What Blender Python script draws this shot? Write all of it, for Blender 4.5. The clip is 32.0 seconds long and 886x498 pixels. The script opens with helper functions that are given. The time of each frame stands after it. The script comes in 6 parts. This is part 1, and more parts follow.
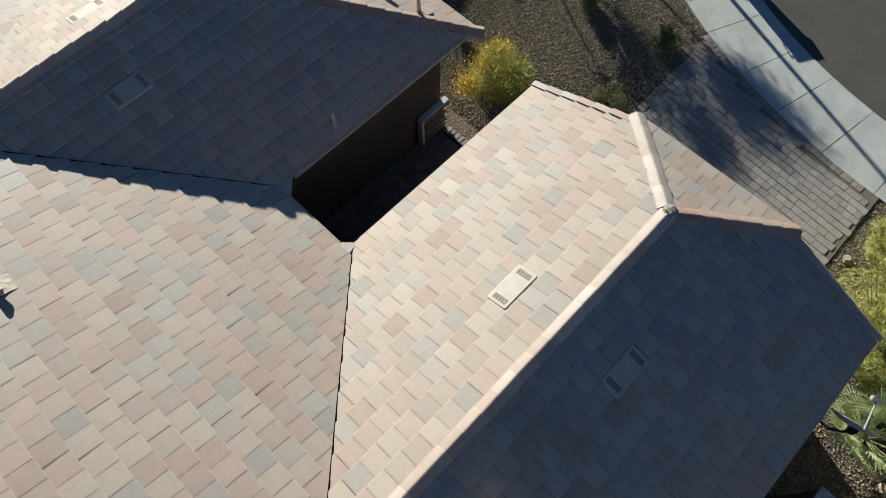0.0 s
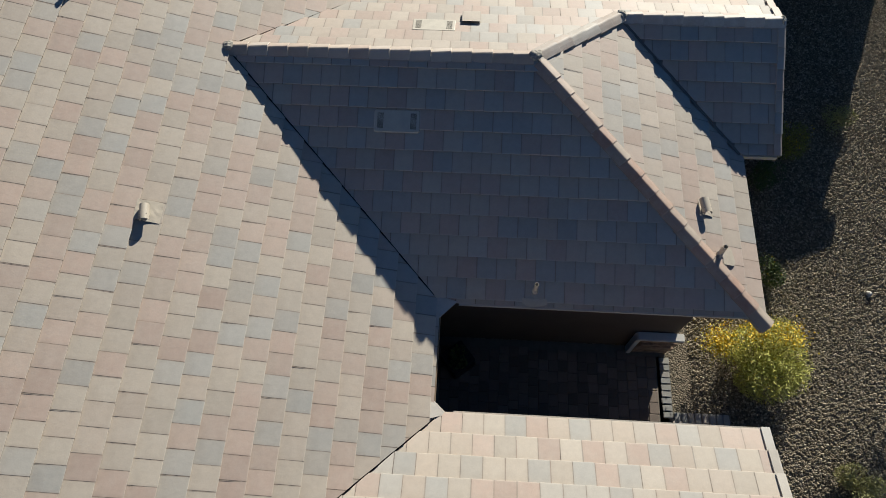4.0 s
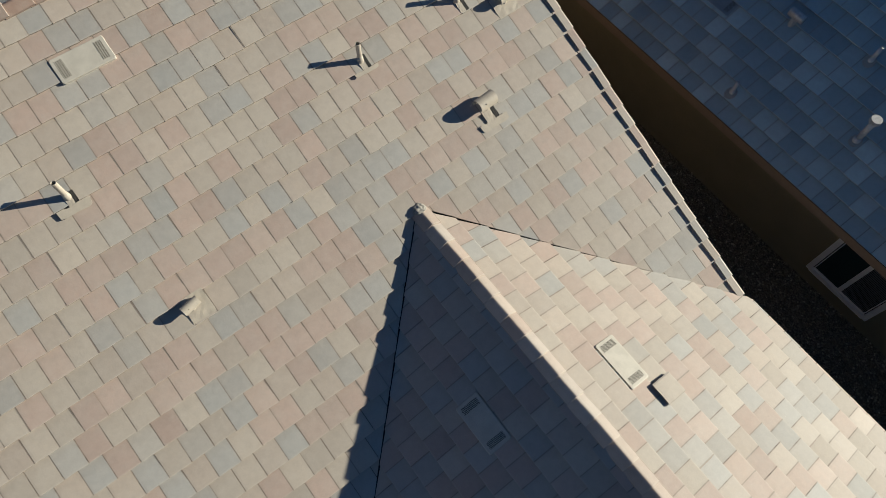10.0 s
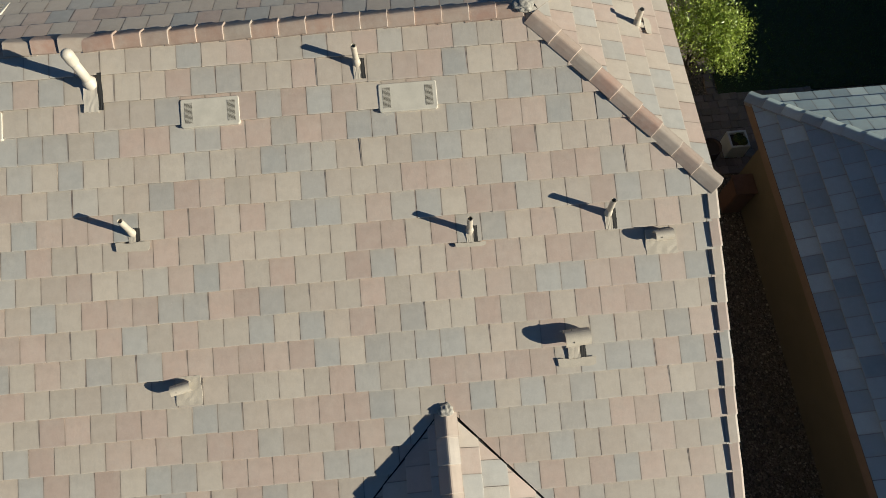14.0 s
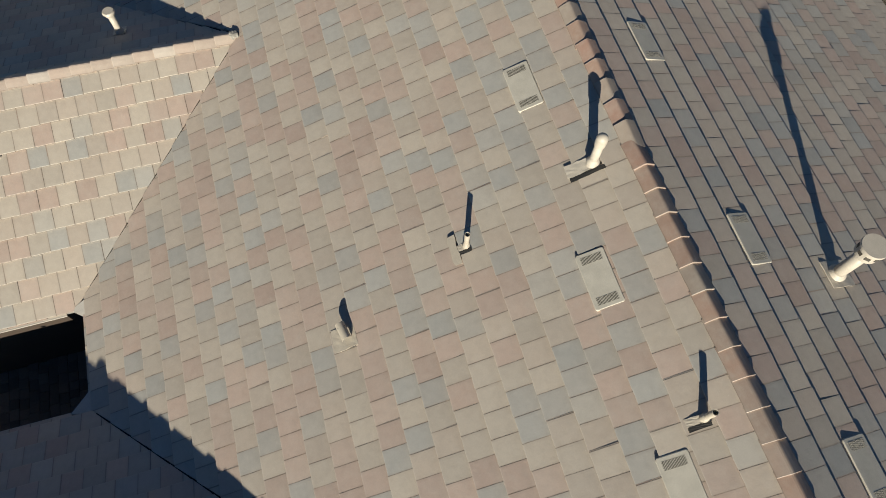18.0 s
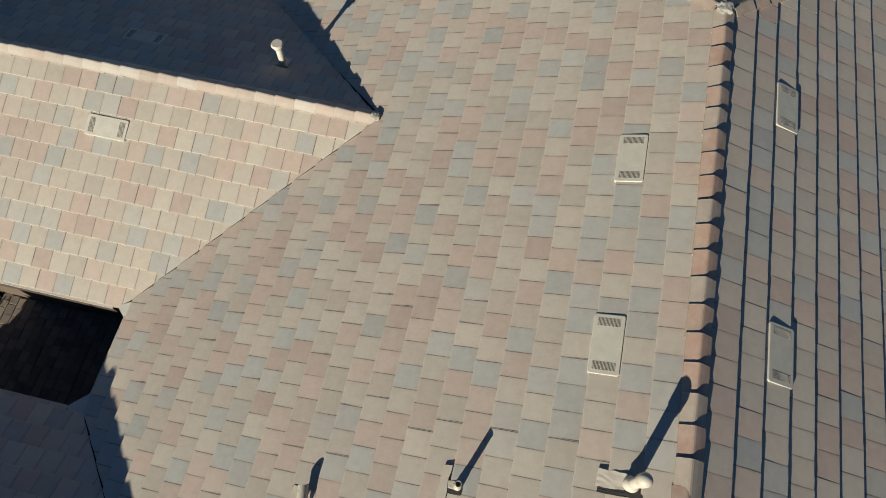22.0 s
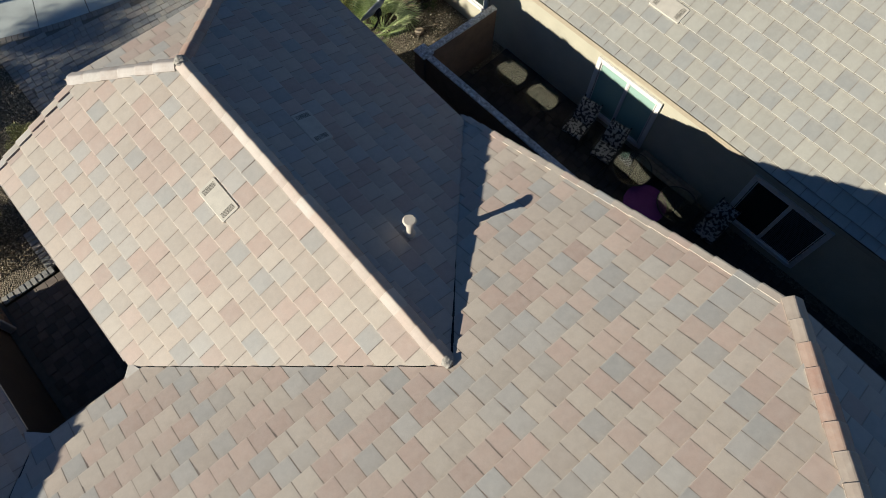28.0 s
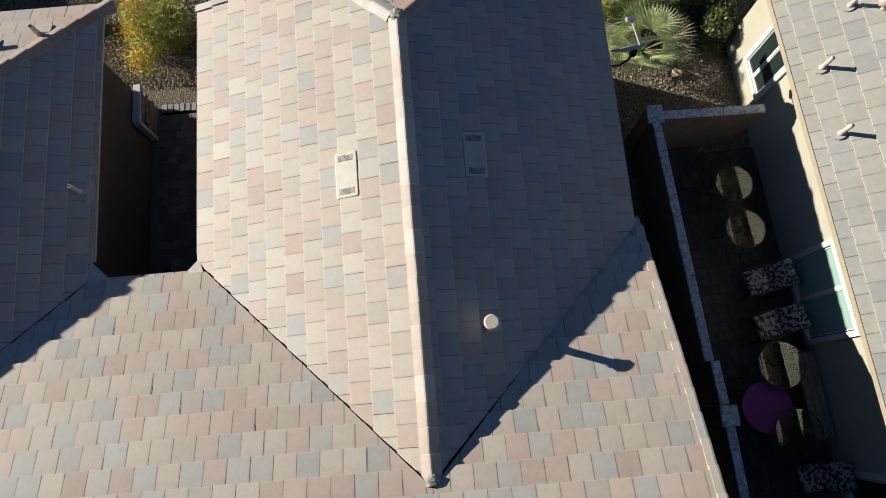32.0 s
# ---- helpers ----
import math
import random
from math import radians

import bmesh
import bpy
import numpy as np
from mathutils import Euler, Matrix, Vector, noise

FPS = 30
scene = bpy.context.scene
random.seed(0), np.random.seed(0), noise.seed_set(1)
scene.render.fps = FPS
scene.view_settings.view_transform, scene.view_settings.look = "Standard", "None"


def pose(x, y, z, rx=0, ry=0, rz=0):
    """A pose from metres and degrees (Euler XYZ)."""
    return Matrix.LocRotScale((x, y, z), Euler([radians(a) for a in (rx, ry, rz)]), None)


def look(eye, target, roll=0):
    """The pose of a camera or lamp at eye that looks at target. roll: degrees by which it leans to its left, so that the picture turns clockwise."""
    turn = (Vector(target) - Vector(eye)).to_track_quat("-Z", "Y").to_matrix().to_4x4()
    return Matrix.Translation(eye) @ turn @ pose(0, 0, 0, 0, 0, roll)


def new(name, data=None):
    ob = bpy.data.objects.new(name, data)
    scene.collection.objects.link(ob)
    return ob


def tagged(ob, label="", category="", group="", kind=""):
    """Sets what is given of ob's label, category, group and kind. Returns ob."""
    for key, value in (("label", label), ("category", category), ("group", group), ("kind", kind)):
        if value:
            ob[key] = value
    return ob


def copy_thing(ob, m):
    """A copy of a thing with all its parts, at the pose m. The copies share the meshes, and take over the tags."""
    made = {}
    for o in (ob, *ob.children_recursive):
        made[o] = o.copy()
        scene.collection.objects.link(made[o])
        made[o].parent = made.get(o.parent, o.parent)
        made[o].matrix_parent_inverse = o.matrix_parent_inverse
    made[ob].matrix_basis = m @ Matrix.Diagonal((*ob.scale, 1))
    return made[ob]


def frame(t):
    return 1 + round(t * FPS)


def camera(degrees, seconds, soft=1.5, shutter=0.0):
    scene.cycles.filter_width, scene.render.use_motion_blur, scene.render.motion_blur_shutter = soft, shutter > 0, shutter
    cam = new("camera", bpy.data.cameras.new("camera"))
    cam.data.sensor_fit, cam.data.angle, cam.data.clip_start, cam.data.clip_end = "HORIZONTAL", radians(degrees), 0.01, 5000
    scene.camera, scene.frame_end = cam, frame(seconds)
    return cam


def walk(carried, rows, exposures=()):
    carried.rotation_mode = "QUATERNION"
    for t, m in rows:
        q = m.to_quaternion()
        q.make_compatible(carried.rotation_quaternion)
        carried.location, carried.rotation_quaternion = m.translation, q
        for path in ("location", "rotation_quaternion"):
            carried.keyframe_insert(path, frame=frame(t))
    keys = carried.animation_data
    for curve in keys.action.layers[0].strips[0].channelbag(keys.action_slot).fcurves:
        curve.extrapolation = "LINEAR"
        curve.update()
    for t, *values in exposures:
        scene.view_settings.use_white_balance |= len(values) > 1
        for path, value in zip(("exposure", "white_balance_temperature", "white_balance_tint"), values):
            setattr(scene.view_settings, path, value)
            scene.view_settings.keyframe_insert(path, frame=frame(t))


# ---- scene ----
cam = camera(67.0, 32.0, soft=0.72)
EXPOSURES = [(0, 0.39, 5790, 9), (2.5, 0.34, 5780, 9), (6, 0.46, 5770, 8.5), (9, 0.30, 5840, 7.5), (12, 0.37, 5890, 5.5), (13, 0.41, 5900, 5.5), (14, 0.38, 5980, 6), (15, 0.17, 6010, 7), (17, 0.19, 5980, 7.5), (20, 0.22, 6010, 7.5), (22, 0.24, 5970, 6), (24, 0.26, 5970, 6), (27, 0.43, 5910, 8.5), (30, 0.46, 5700, 11), (32, 0.5, 5750, 10.5)]
PATH = [
    (0, (10.569, 1.408, 13.871), (9.117, 2.900, 9.324), -0.08),
    (0.5, (10.341, 1.900, 13.880), (8.750, 3.198, 9.321), -0.48),
    (1, (10.097, 2.373, 13.870), (8.380, 3.472, 9.304), -1.05),
    (1.5, (9.818, 2.836, 13.837), (7.991, 3.715, 9.267), -1.96),
    (2, (9.486, 3.283, 13.808), (7.571, 3.925, 9.234), -2.97),
    (2.5, (9.101, 3.686, 13.758), (7.118, 4.062, 9.183), -4.06),
    (3, (8.673, 4.014, 13.702), (6.652, 4.132, 9.130), -4.88),
    (3.5, (8.209, 4.290, 13.660), (6.179, 4.157, 9.093), -5.49),
    (5.5, (6.469, 4.339, 13.435), (4.344, 4.125, 8.914), 2.34),
    (6, (6.002, 4.423, 13.421), (3.871, 4.205, 8.903), 2.34),
    (6.5, (5.556, 4.474, 13.399), (3.447, 4.105, 8.880), 2.35),
    (7, (5.145, 4.474, 13.370), (3.131, 3.774, 8.847), 2.46),
    (7.5, (4.748, 4.455, 13.359), (2.853, 3.494, 8.833), 2.49),
    (8, (4.311, 4.425, 13.373), (2.577, 3.227, 8.839), 2.18),
    (8.5, (3.847, 4.364, 13.384), (2.264, 2.988, 8.845), 1.65),
    (9, (3.406, 4.270, 13.387), (1.950, 2.763, 8.847), 1.14),
    (9.5, (3.005, 4.142, 13.371), (1.648, 2.535, 8.834), 0.75),
    (10, (2.620, 3.964, 13.362), (1.334, 2.288, 8.830), 0.58),
    (10.5, (2.240, 3.752, 13.365), (1.038, 2.013, 8.834), 0.53),
    (11, (1.863, 3.536, 13.372), (0.764, 1.726, 8.843), 0.24),
    (11.5, (1.486, 3.297, 13.369), (0.497, 1.421, 8.841), -0.16),
    (12, (1.151, 3.024, 13.352), (0.248, 1.107, 8.823), -0.32),
    (12.5, (0.876, 2.697, 13.363), (0.042, 0.761, 8.829), 0.07),
    (13, (0.614, 2.351, 13.410), (-0.129, 0.402, 8.865), 0.17),
    (13.5, (0.323, 1.962, 13.474), (-0.255, 0.002, 8.911), -0.32),
    (14, (-0.008, 1.531, 13.545), (-0.089, -0.458, 8.959), -2.68),
    (14.5, (-0.293, 1.103, 13.578), (0.329, -0.803, 8.998), -6.07),
    (15, (-0.493, 0.710, 13.581), (0.727, -0.976, 9.034), -7.85),
    (15.5, (-0.607, 0.344, 13.588), (1.032, -1.069, 9.082), -7.72),
    (17.5, (0.100, -0.714, 14.040), (2.063, -1.343, 9.484), 1.90),
    (18, (0.296, -1.023, 14.090), (2.261, -1.661, 9.537), 2.23),
    (18.5, (0.533, -1.312, 14.118), (2.508, -1.951, 9.569), 2.24),
    (19, (0.816, -1.592, 14.131), (2.810, -2.196, 9.586), 2.17),
    (19.5, (1.164, -1.847, 14.158), (3.191, -2.189, 9.600), 1.83),
    (20, (1.576, -2.043, 14.195), (3.598, -2.108, 9.623), 1.38),
    (20.5, (2.008, -2.208, 14.206), (4.016, -2.161, 9.627), 1.07),
    (21, (2.436, -2.351, 14.208), (4.429, -2.174, 9.627), 0.76),
    (21.5, (2.869, -2.449, 14.207), (4.847, -2.133, 9.626), 0.44),
    (22, (3.301, -2.508, 14.198), (5.257, -2.065, 9.617), 0.11),
    (22.5, (3.727, -2.542, 14.187), (5.683, -2.061, 9.611), 0.18),
    (23, (4.137, -2.552, 14.162), (6.110, -2.068, 9.593), 0.27),
    (23.5, (4.544, -2.554, 14.163), (6.522, -2.067, 9.597), 0.30),
    (24, (4.945, -2.534, 14.164), (6.929, -2.046, 9.601), 0.33),
    (24.5, (5.344, -2.478, 14.165), (7.335, -1.996, 9.604), 0.56),
    (26.5, (6.721, -1.925, 14.112), (8.674, -1.296, 9.662), 4.11),
    (27, (7.108, -1.821, 14.179), (8.935, -0.977, 9.711), 3.90),
    (27.5, (7.498, -1.693, 14.241), (9.118, -0.548, 9.760), 3.50),
    (28, (7.876, -1.532, 14.294), (9.227, -0.115, 9.802), 2.64),
    (28.5, (8.221, -1.332, 14.368), (9.263, 0.279, 9.859), 1.61),
    (29, (8.550, -1.075, 14.411), (9.273, 0.672, 9.891), 0.67),
    (29.5, (8.874, -0.783, 14.412), (9.278, 1.049, 9.885), -0.41),
    (30, (9.183, -0.452, 14.413), (9.343, 1.442, 9.789), -1.41),
    (30.5, (9.470, -0.060, 14.406), (9.573, 1.823, 9.775), -1.83),
    (31, (9.726, 0.359, 14.398), (9.816, 2.205, 9.752), -2.12),
    (31.5, (9.916, 0.767, 14.371), (9.968, 2.208, 9.583), -2.87),
    (32, (10.058, 1.154, 14.326), (10.088, 2.291, 9.458), -3.33),
]
walk(cam, [(t, look(eye, target, roll)) for t, eye, target, roll in PATH], EXPOSURES)

# ---- light ----
SUN = Vector((0.888, -0.338, -0.310)).normalized()
sun = new("sun", bpy.data.lights.new("sun", "SUN"))
sun.data.energy, sun.data.angle, sun.data.color = 5.3, radians(0.55), (1.0, 0.875, 0.67)
sun.matrix_world = look((-60, 20, 40), Vector((-60, 20, 40)) + SUN)
world = bpy.data.worlds.new("sky")
scene.world = world
world.use_nodes = True
wn = world.node_tree
for n in list(wn.nodes):
    wn.nodes.remove(n)
sky = wn.nodes.new("ShaderNodeTexSky")
sky.sky_type, sky.sun_disc = "NISHITA", False
sky.sun_elevation = math.asin(-SUN.z)
sky.sun_rotation = math.atan2(-SUN.x, -SUN.y)
sky.air_density, sky.dust_density, sky.ozone_density = 1.0, 0.0, 5.5
bg = wn.nodes.new("ShaderNodeBackground")
bg.inputs["Strength"].default_value = 0.0345
wo = wn.nodes.new("ShaderNodeOutputWorld")
wn.links.new(sky.outputs[0], bg.inputs[0])
wn.links.new(bg.outputs[0], wo.inputs[0])

# ---- materials ----
def nodes_of(name):
    m = bpy.data.materials.new(name)
    m.use_nodes = True
    t = m.node_tree
    return m, t, t.nodes["Principled BSDF"]


def ramp(t, fac, stops, constant=False):
    r = t.nodes.new("ShaderNodeValToRGB")
    e = r.color_ramp.elements
    while len(e) < len(stops):
        e.new(0.5)
    for el, (p, c) in zip(e, stops):
        el.position, el.color = p, (*c, 1)
    if constant:
        r.color_ramp.interpolation = "CONSTANT"
    t.links.new(fac, r.inputs[0])
    return r.outputs[0]


def world_noise(t, scale, detail=4.0, rough=0.6, stretch=None):
    g = t.nodes.new("ShaderNodeNewGeometry")
    n = t.nodes.new("ShaderNodeTexNoise")
    n.inputs["Scale"].default_value, n.inputs["Detail"].default_value, n.inputs["Roughness"].default_value = scale, detail, rough
    if stretch:
        mp = t.nodes.new("ShaderNodeMapping")
        mp.inputs["Scale"].default_value = stretch
        t.links.new(g.outputs["Position"], mp.inputs[0])
        t.links.new(mp.outputs[0], n.inputs["Vector"])
    else:
        t.links.new(g.outputs["Position"], n.inputs["Vector"])
    return n.outputs[0]


def math_node(t, op, a, b):
    n = t.nodes.new("ShaderNodeMath")
    n.operation = op
    for i, v in enumerate((a, b)):
        if isinstance(v, (int, float)):
            n.inputs[i].default_value = v
        else:
            t.links.new(v, n.inputs[i])
    return n.outputs[0]


def mix_rgb(t, fac, a, b, kind="MIX"):
    n = t.nodes.new("ShaderNodeMix")
    n.data_type, n.blend_type = "RGBA", kind
    for key, v in ((0, fac), (6, a), (7, b)):
        if isinstance(v, (int, float)):
            n.inputs[key].default_value = v
        elif isinstance(v, tuple):
            n.inputs[key].default_value = (*v, 1)
        else:
            t.links.new(v, n.inputs[key])
    return n.outputs[2]


def bump(t, p, height, strength, distance):
    b = t.nodes.new("ShaderNodeBump")
    b.inputs["Strength"].default_value, b.inputs["Distance"].default_value = strength, distance
    t.links.new(height, b.inputs["Height"])
    t.links.new(b.outputs[0], p.inputs["Normal"])


def piece_random(t):
    """One even random number a piece, whether it is an object of its own or an island of a joined mesh."""
    o = t.nodes.new("ShaderNodeObjectInfo")
    g = t.nodes.new("ShaderNodeNewGeometry")
    return math_node(t, "FRACT", math_node(t, "ADD", o.outputs["Random"], g.outputs["Random Per Island"]), 0.0)


def tile_material(name, stops, rough=0.66, chalk=(0.52, 0.475, 0.41), chalk_amount=0.4):
    m, t, p = nodes_of(name)
    r = piece_random(t)
    base = ramp(t, r, stops, constant=True)
    # each tile a little lighter or darker than its colour
    own = math_node(t, "FRACT", math_node(t, "MULTIPLY", r, 37.0), 0.0)
    base = mix_rgb(t, 1.0, base, ramp(t, own, [(0, (0.90, 0.90, 0.905)), (1, (1.075, 1.075, 1.07))]), "MULTIPLY")
    # each tile's own length and width
    uv = t.nodes.new("ShaderNodeTexCoord").outputs["UV"]
    sep = t.nodes.new("ShaderNodeSeparateXYZ")
    t.links.new(uv, sep.inputs[0])
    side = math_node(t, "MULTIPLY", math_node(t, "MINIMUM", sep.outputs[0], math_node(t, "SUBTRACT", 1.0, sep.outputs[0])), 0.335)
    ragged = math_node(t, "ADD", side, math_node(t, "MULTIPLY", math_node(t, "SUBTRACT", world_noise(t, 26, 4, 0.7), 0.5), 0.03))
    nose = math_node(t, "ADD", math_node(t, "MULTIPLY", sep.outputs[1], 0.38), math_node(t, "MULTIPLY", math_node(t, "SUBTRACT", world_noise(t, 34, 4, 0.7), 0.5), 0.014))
    # a paler worn rim along the nose
    worn = ramp(t, nose, [(0.0, (1, 1, 1)), (0.010, (0.7, 0.7, 0.7)), (0.024, (0, 0, 0))])
    base = mix_rgb(t, math_node(t, "MULTIPLY", worn, 0.30), base, chalk)
    # shade and dirt under the nose's rim, put into its front's colour
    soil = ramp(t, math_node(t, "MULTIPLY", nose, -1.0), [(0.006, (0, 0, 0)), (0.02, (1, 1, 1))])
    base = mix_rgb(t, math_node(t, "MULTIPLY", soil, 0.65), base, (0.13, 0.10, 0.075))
    # soft brown bands beside the joints, darker lines in them
    joint_band = ramp(t, ragged, [(0.0, (1, 1, 1)), (0.014, (0.5, 0.5, 0.5)), (0.05, (0, 0, 0))])
    base = mix_rgb(t, math_node(t, "MULTIPLY", joint_band, 0.22), base, (0.30, 0.24, 0.19))
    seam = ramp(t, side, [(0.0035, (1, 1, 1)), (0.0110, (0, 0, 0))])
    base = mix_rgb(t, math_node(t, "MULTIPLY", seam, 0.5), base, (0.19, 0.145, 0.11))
    # shade and dirt under the course above, put into colour as streaks
    streak_noise = math_node(t, "MULTIPLY", math_node(t, "SUBTRACT", world_noise(t, 7, 5, 0.7), 0.5), 0.9)
    head_shade = ramp(t, math_node(t, "ADD", sep.outputs[1], streak_noise), [(0.5, (0, 0, 0)), (1.1, (1, 1, 1))])
    base = mix_rgb(t, math_node(t, "MULTIPLY", head_shade, 0.22), base, (0.27, 0.225, 0.185))
    # cloudy bleaching and fine sandy grain
    cloud = ramp(t, world_noise(t, 5.5, 5, 0.65), [(0.42, (0, 0, 0)), (0.75, (1, 1, 1))])
    base = mix_rgb(t, math_node(t, "MULTIPLY", cloud, chalk_amount), base, chalk)
    mottle = world_noise(t, 9, 5, 0.65)
    base = mix_rgb(t, 1.0, base, ramp(t, mottle, [(0.3, (0.94, 0.937, 0.935)), (0.7, (1.045, 1.045, 1.04))]), "MULTIPLY")
    grain = world_noise(t, 150, 2, 0.7)
    base = mix_rgb(t, 1.0, base, ramp(t, grain, [(0.3, (0.94, 0.94, 0.94)), (0.7, (1.045, 1.045, 1.045))]), "MULTIPLY")
    # specks of lichen, bird lime and old runs
    spots = ramp(t, world_noise(t, 14, 6, 0.75), [(0.70, (0, 0, 0)), (0.78, (1, 1, 1))])
    base = mix_rgb(t, math_node(t, "MULTIPLY", spots, 0.18), base, (0.14, 0.125, 0.11))
    fleck = ramp(t, world_noise(t, 38, 3, 0.6), [(0.735, (0, 0, 0)), (0.76, (1, 1, 1))])
    base = mix_rgb(t, math_node(t, "MULTIPLY", fleck, 0.5), base, (0.66, 0.63, 0.58))
    run = ramp(t, world_noise(t, 9, 4, 0.6), [(0.62, (0, 0, 0)), (0.72, (1, 1, 1))])
    base = mix_rgb(t, math_node(t, "MULTIPLY", run, 0.12), base, (0.22, 0.195, 0.17))
    t.links.new(base, p.inputs["Base Color"])
    # the sealer is worn unevenly, so that some tiles shine more than others
    gloss = math_node(t, "FRACT", math_node(t, "MULTIPLY", r, 91.0), 0.0)
    shine = ramp(t, gloss, [(0.0, (rough - 0.02,) * 3), (1.0, (rough + 0.04,) * 3)])
    t.links.new(ramp(t, gloss, [(0.0, (1.0,) * 3), (1.0, (0.78,) * 3)]), p.inputs["Specular IOR Level"])
    t.links.new(math_node(t, "ADD", shine, math_node(t, "MULTIPLY", math_node(t, "SUBTRACT", mottle, 0.5), 0.12)), p.inputs["Roughness"])
    p.inputs["Diffuse Roughness"].default_value = 0.1
    bump(t, p, math_node(t, "ADD", math_node(t, "MULTIPLY", grain, 0.5), math_node(t, "MULTIPLY", world_noise(t, 22, 4, 0.6), 1.5)), 0.28, 0.004)
    return m


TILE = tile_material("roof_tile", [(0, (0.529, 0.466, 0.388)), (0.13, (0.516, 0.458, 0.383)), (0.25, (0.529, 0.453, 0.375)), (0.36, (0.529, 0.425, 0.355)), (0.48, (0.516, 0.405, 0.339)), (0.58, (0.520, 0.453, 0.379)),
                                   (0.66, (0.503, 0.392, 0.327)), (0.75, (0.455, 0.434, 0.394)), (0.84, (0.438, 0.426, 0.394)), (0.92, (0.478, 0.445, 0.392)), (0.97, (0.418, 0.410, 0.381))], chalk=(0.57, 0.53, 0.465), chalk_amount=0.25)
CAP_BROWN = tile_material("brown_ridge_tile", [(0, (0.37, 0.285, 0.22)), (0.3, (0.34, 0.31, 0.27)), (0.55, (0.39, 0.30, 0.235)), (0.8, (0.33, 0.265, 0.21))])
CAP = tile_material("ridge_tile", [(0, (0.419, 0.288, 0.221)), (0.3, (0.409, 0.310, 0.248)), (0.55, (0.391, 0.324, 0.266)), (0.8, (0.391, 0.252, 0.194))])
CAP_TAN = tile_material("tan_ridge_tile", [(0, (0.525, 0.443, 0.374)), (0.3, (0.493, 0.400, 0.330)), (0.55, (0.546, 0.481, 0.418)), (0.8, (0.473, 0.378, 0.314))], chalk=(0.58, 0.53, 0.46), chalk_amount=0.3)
# Whiter copy of the ridge tile; sun glare is put into its colour.
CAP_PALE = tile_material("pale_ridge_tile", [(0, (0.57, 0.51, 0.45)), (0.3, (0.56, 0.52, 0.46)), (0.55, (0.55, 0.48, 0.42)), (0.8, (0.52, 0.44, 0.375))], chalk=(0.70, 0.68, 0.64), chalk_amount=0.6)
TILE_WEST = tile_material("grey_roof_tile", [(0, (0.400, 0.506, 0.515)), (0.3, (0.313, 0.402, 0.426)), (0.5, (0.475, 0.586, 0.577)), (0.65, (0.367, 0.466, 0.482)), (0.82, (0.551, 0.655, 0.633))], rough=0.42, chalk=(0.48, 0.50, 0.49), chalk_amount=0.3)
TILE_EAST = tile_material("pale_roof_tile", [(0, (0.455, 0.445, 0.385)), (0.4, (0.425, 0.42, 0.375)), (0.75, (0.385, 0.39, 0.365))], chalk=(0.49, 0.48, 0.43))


def plain(name, color, rough=0.6, metal=0.0, scale=8.0, vary=0.12, grain=90.0, relief=0.15):
    m, t, p = nodes_of(name)
    lo, hi = tuple(c * (1 - vary) for c in color), tuple(min(1, c * (1 + vary)) for c in color)
    base = ramp(t, world_noise(t, scale, 5, 0.6), [(0.3, lo), (0.7, hi)])
    g = world_noise(t, grain, 3, 0.6)
    base = mix_rgb(t, 1.0, base, ramp(t, g, [(0.3, (0.92, 0.92, 0.92)), (0.7, (1.05, 1.05, 1.05))]), "MULTIPLY")
    t.links.new(base, p.inputs["Base Color"])
    p.inputs["Roughness"].default_value, p.inputs["Metallic"].default_value = rough, metal
    if relief:
        bump(t, p, g, relief, 0.003)
    return m


UNDERLAY = plain("black_underlay", (0.03, 0.029, 0.028), 0.8)
STUCCO = plain("brown_stucco", (0.135, 0.10, 0.075), 0.85, scale=1.5, vary=0.1, grain=60, relief=0.5)
STUCCO_WEST = plain("olive_stucco", (0.21, 0.18, 0.108), 0.85, scale=1.5, vary=0.08, grain=60, relief=0.5)
STUCCO_EAST = plain("sand_stucco", (0.47, 0.445, 0.345), 0.85, scale=1.5, vary=0.08, grain=60, relief=0.5)
TRIM = plain("white_trim", (0.72, 0.71, 0.68), 0.5, vary=0.05)
FASCIA = plain("brown_fascia", (0.26, 0.19, 0.13), 0.6, vary=0.08)
FASCIA_DARK = plain("dark_brown_fascia", (0.075, 0.055, 0.042), 0.7, vary=0.08)
FASCIA_TAN = plain("tan_fascia", (0.40, 0.345, 0.255), 0.6, vary=0.08)
GUTTER = plain("pale_gutter", (0.55, 0.52, 0.47), 0.4, vary=0.06)
VENT = plain("beige_vent_paint", (0.58, 0.545, 0.465), 0.5, scale=6, vary=0.08, relief=0.05)
SLOT = plain("vent_slot", (0.09, 0.08, 0.065), 0.7)
PIPE = plain("beige_pipe_paint", (0.53, 0.475, 0.39), 0.5, vary=0.08, relief=0.05)
PVC = plain("white_pipe", (0.60, 0.545, 0.46), 0.45, vary=0.06, relief=0.05)
ZINC = plain("galvanised_metal", (0.55, 0.54, 0.52), 0.42, metal=0.6, scale=30, vary=0.2)
# Metal coloured near black, which puts the deep channel's shade into it.
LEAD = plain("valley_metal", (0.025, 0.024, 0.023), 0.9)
MORTAR = plain("mortar", (0.36, 0.34, 0.30), 0.9, scale=25, vary=0.3, grain=70, relief=1.0)
GLASS_DARK, _t, _p = nodes_of("window_glass")
_p.inputs["Base Color"].default_value = (0.02, 0.03, 0.03, 1)
_p.inputs["Roughness"].default_value = 0.05

# ---- building blocks ----
rnd = random.Random(7)
K = 0.422
C = math.sqrt(1 + K * K)
TW, TE = 0.336, 0.38


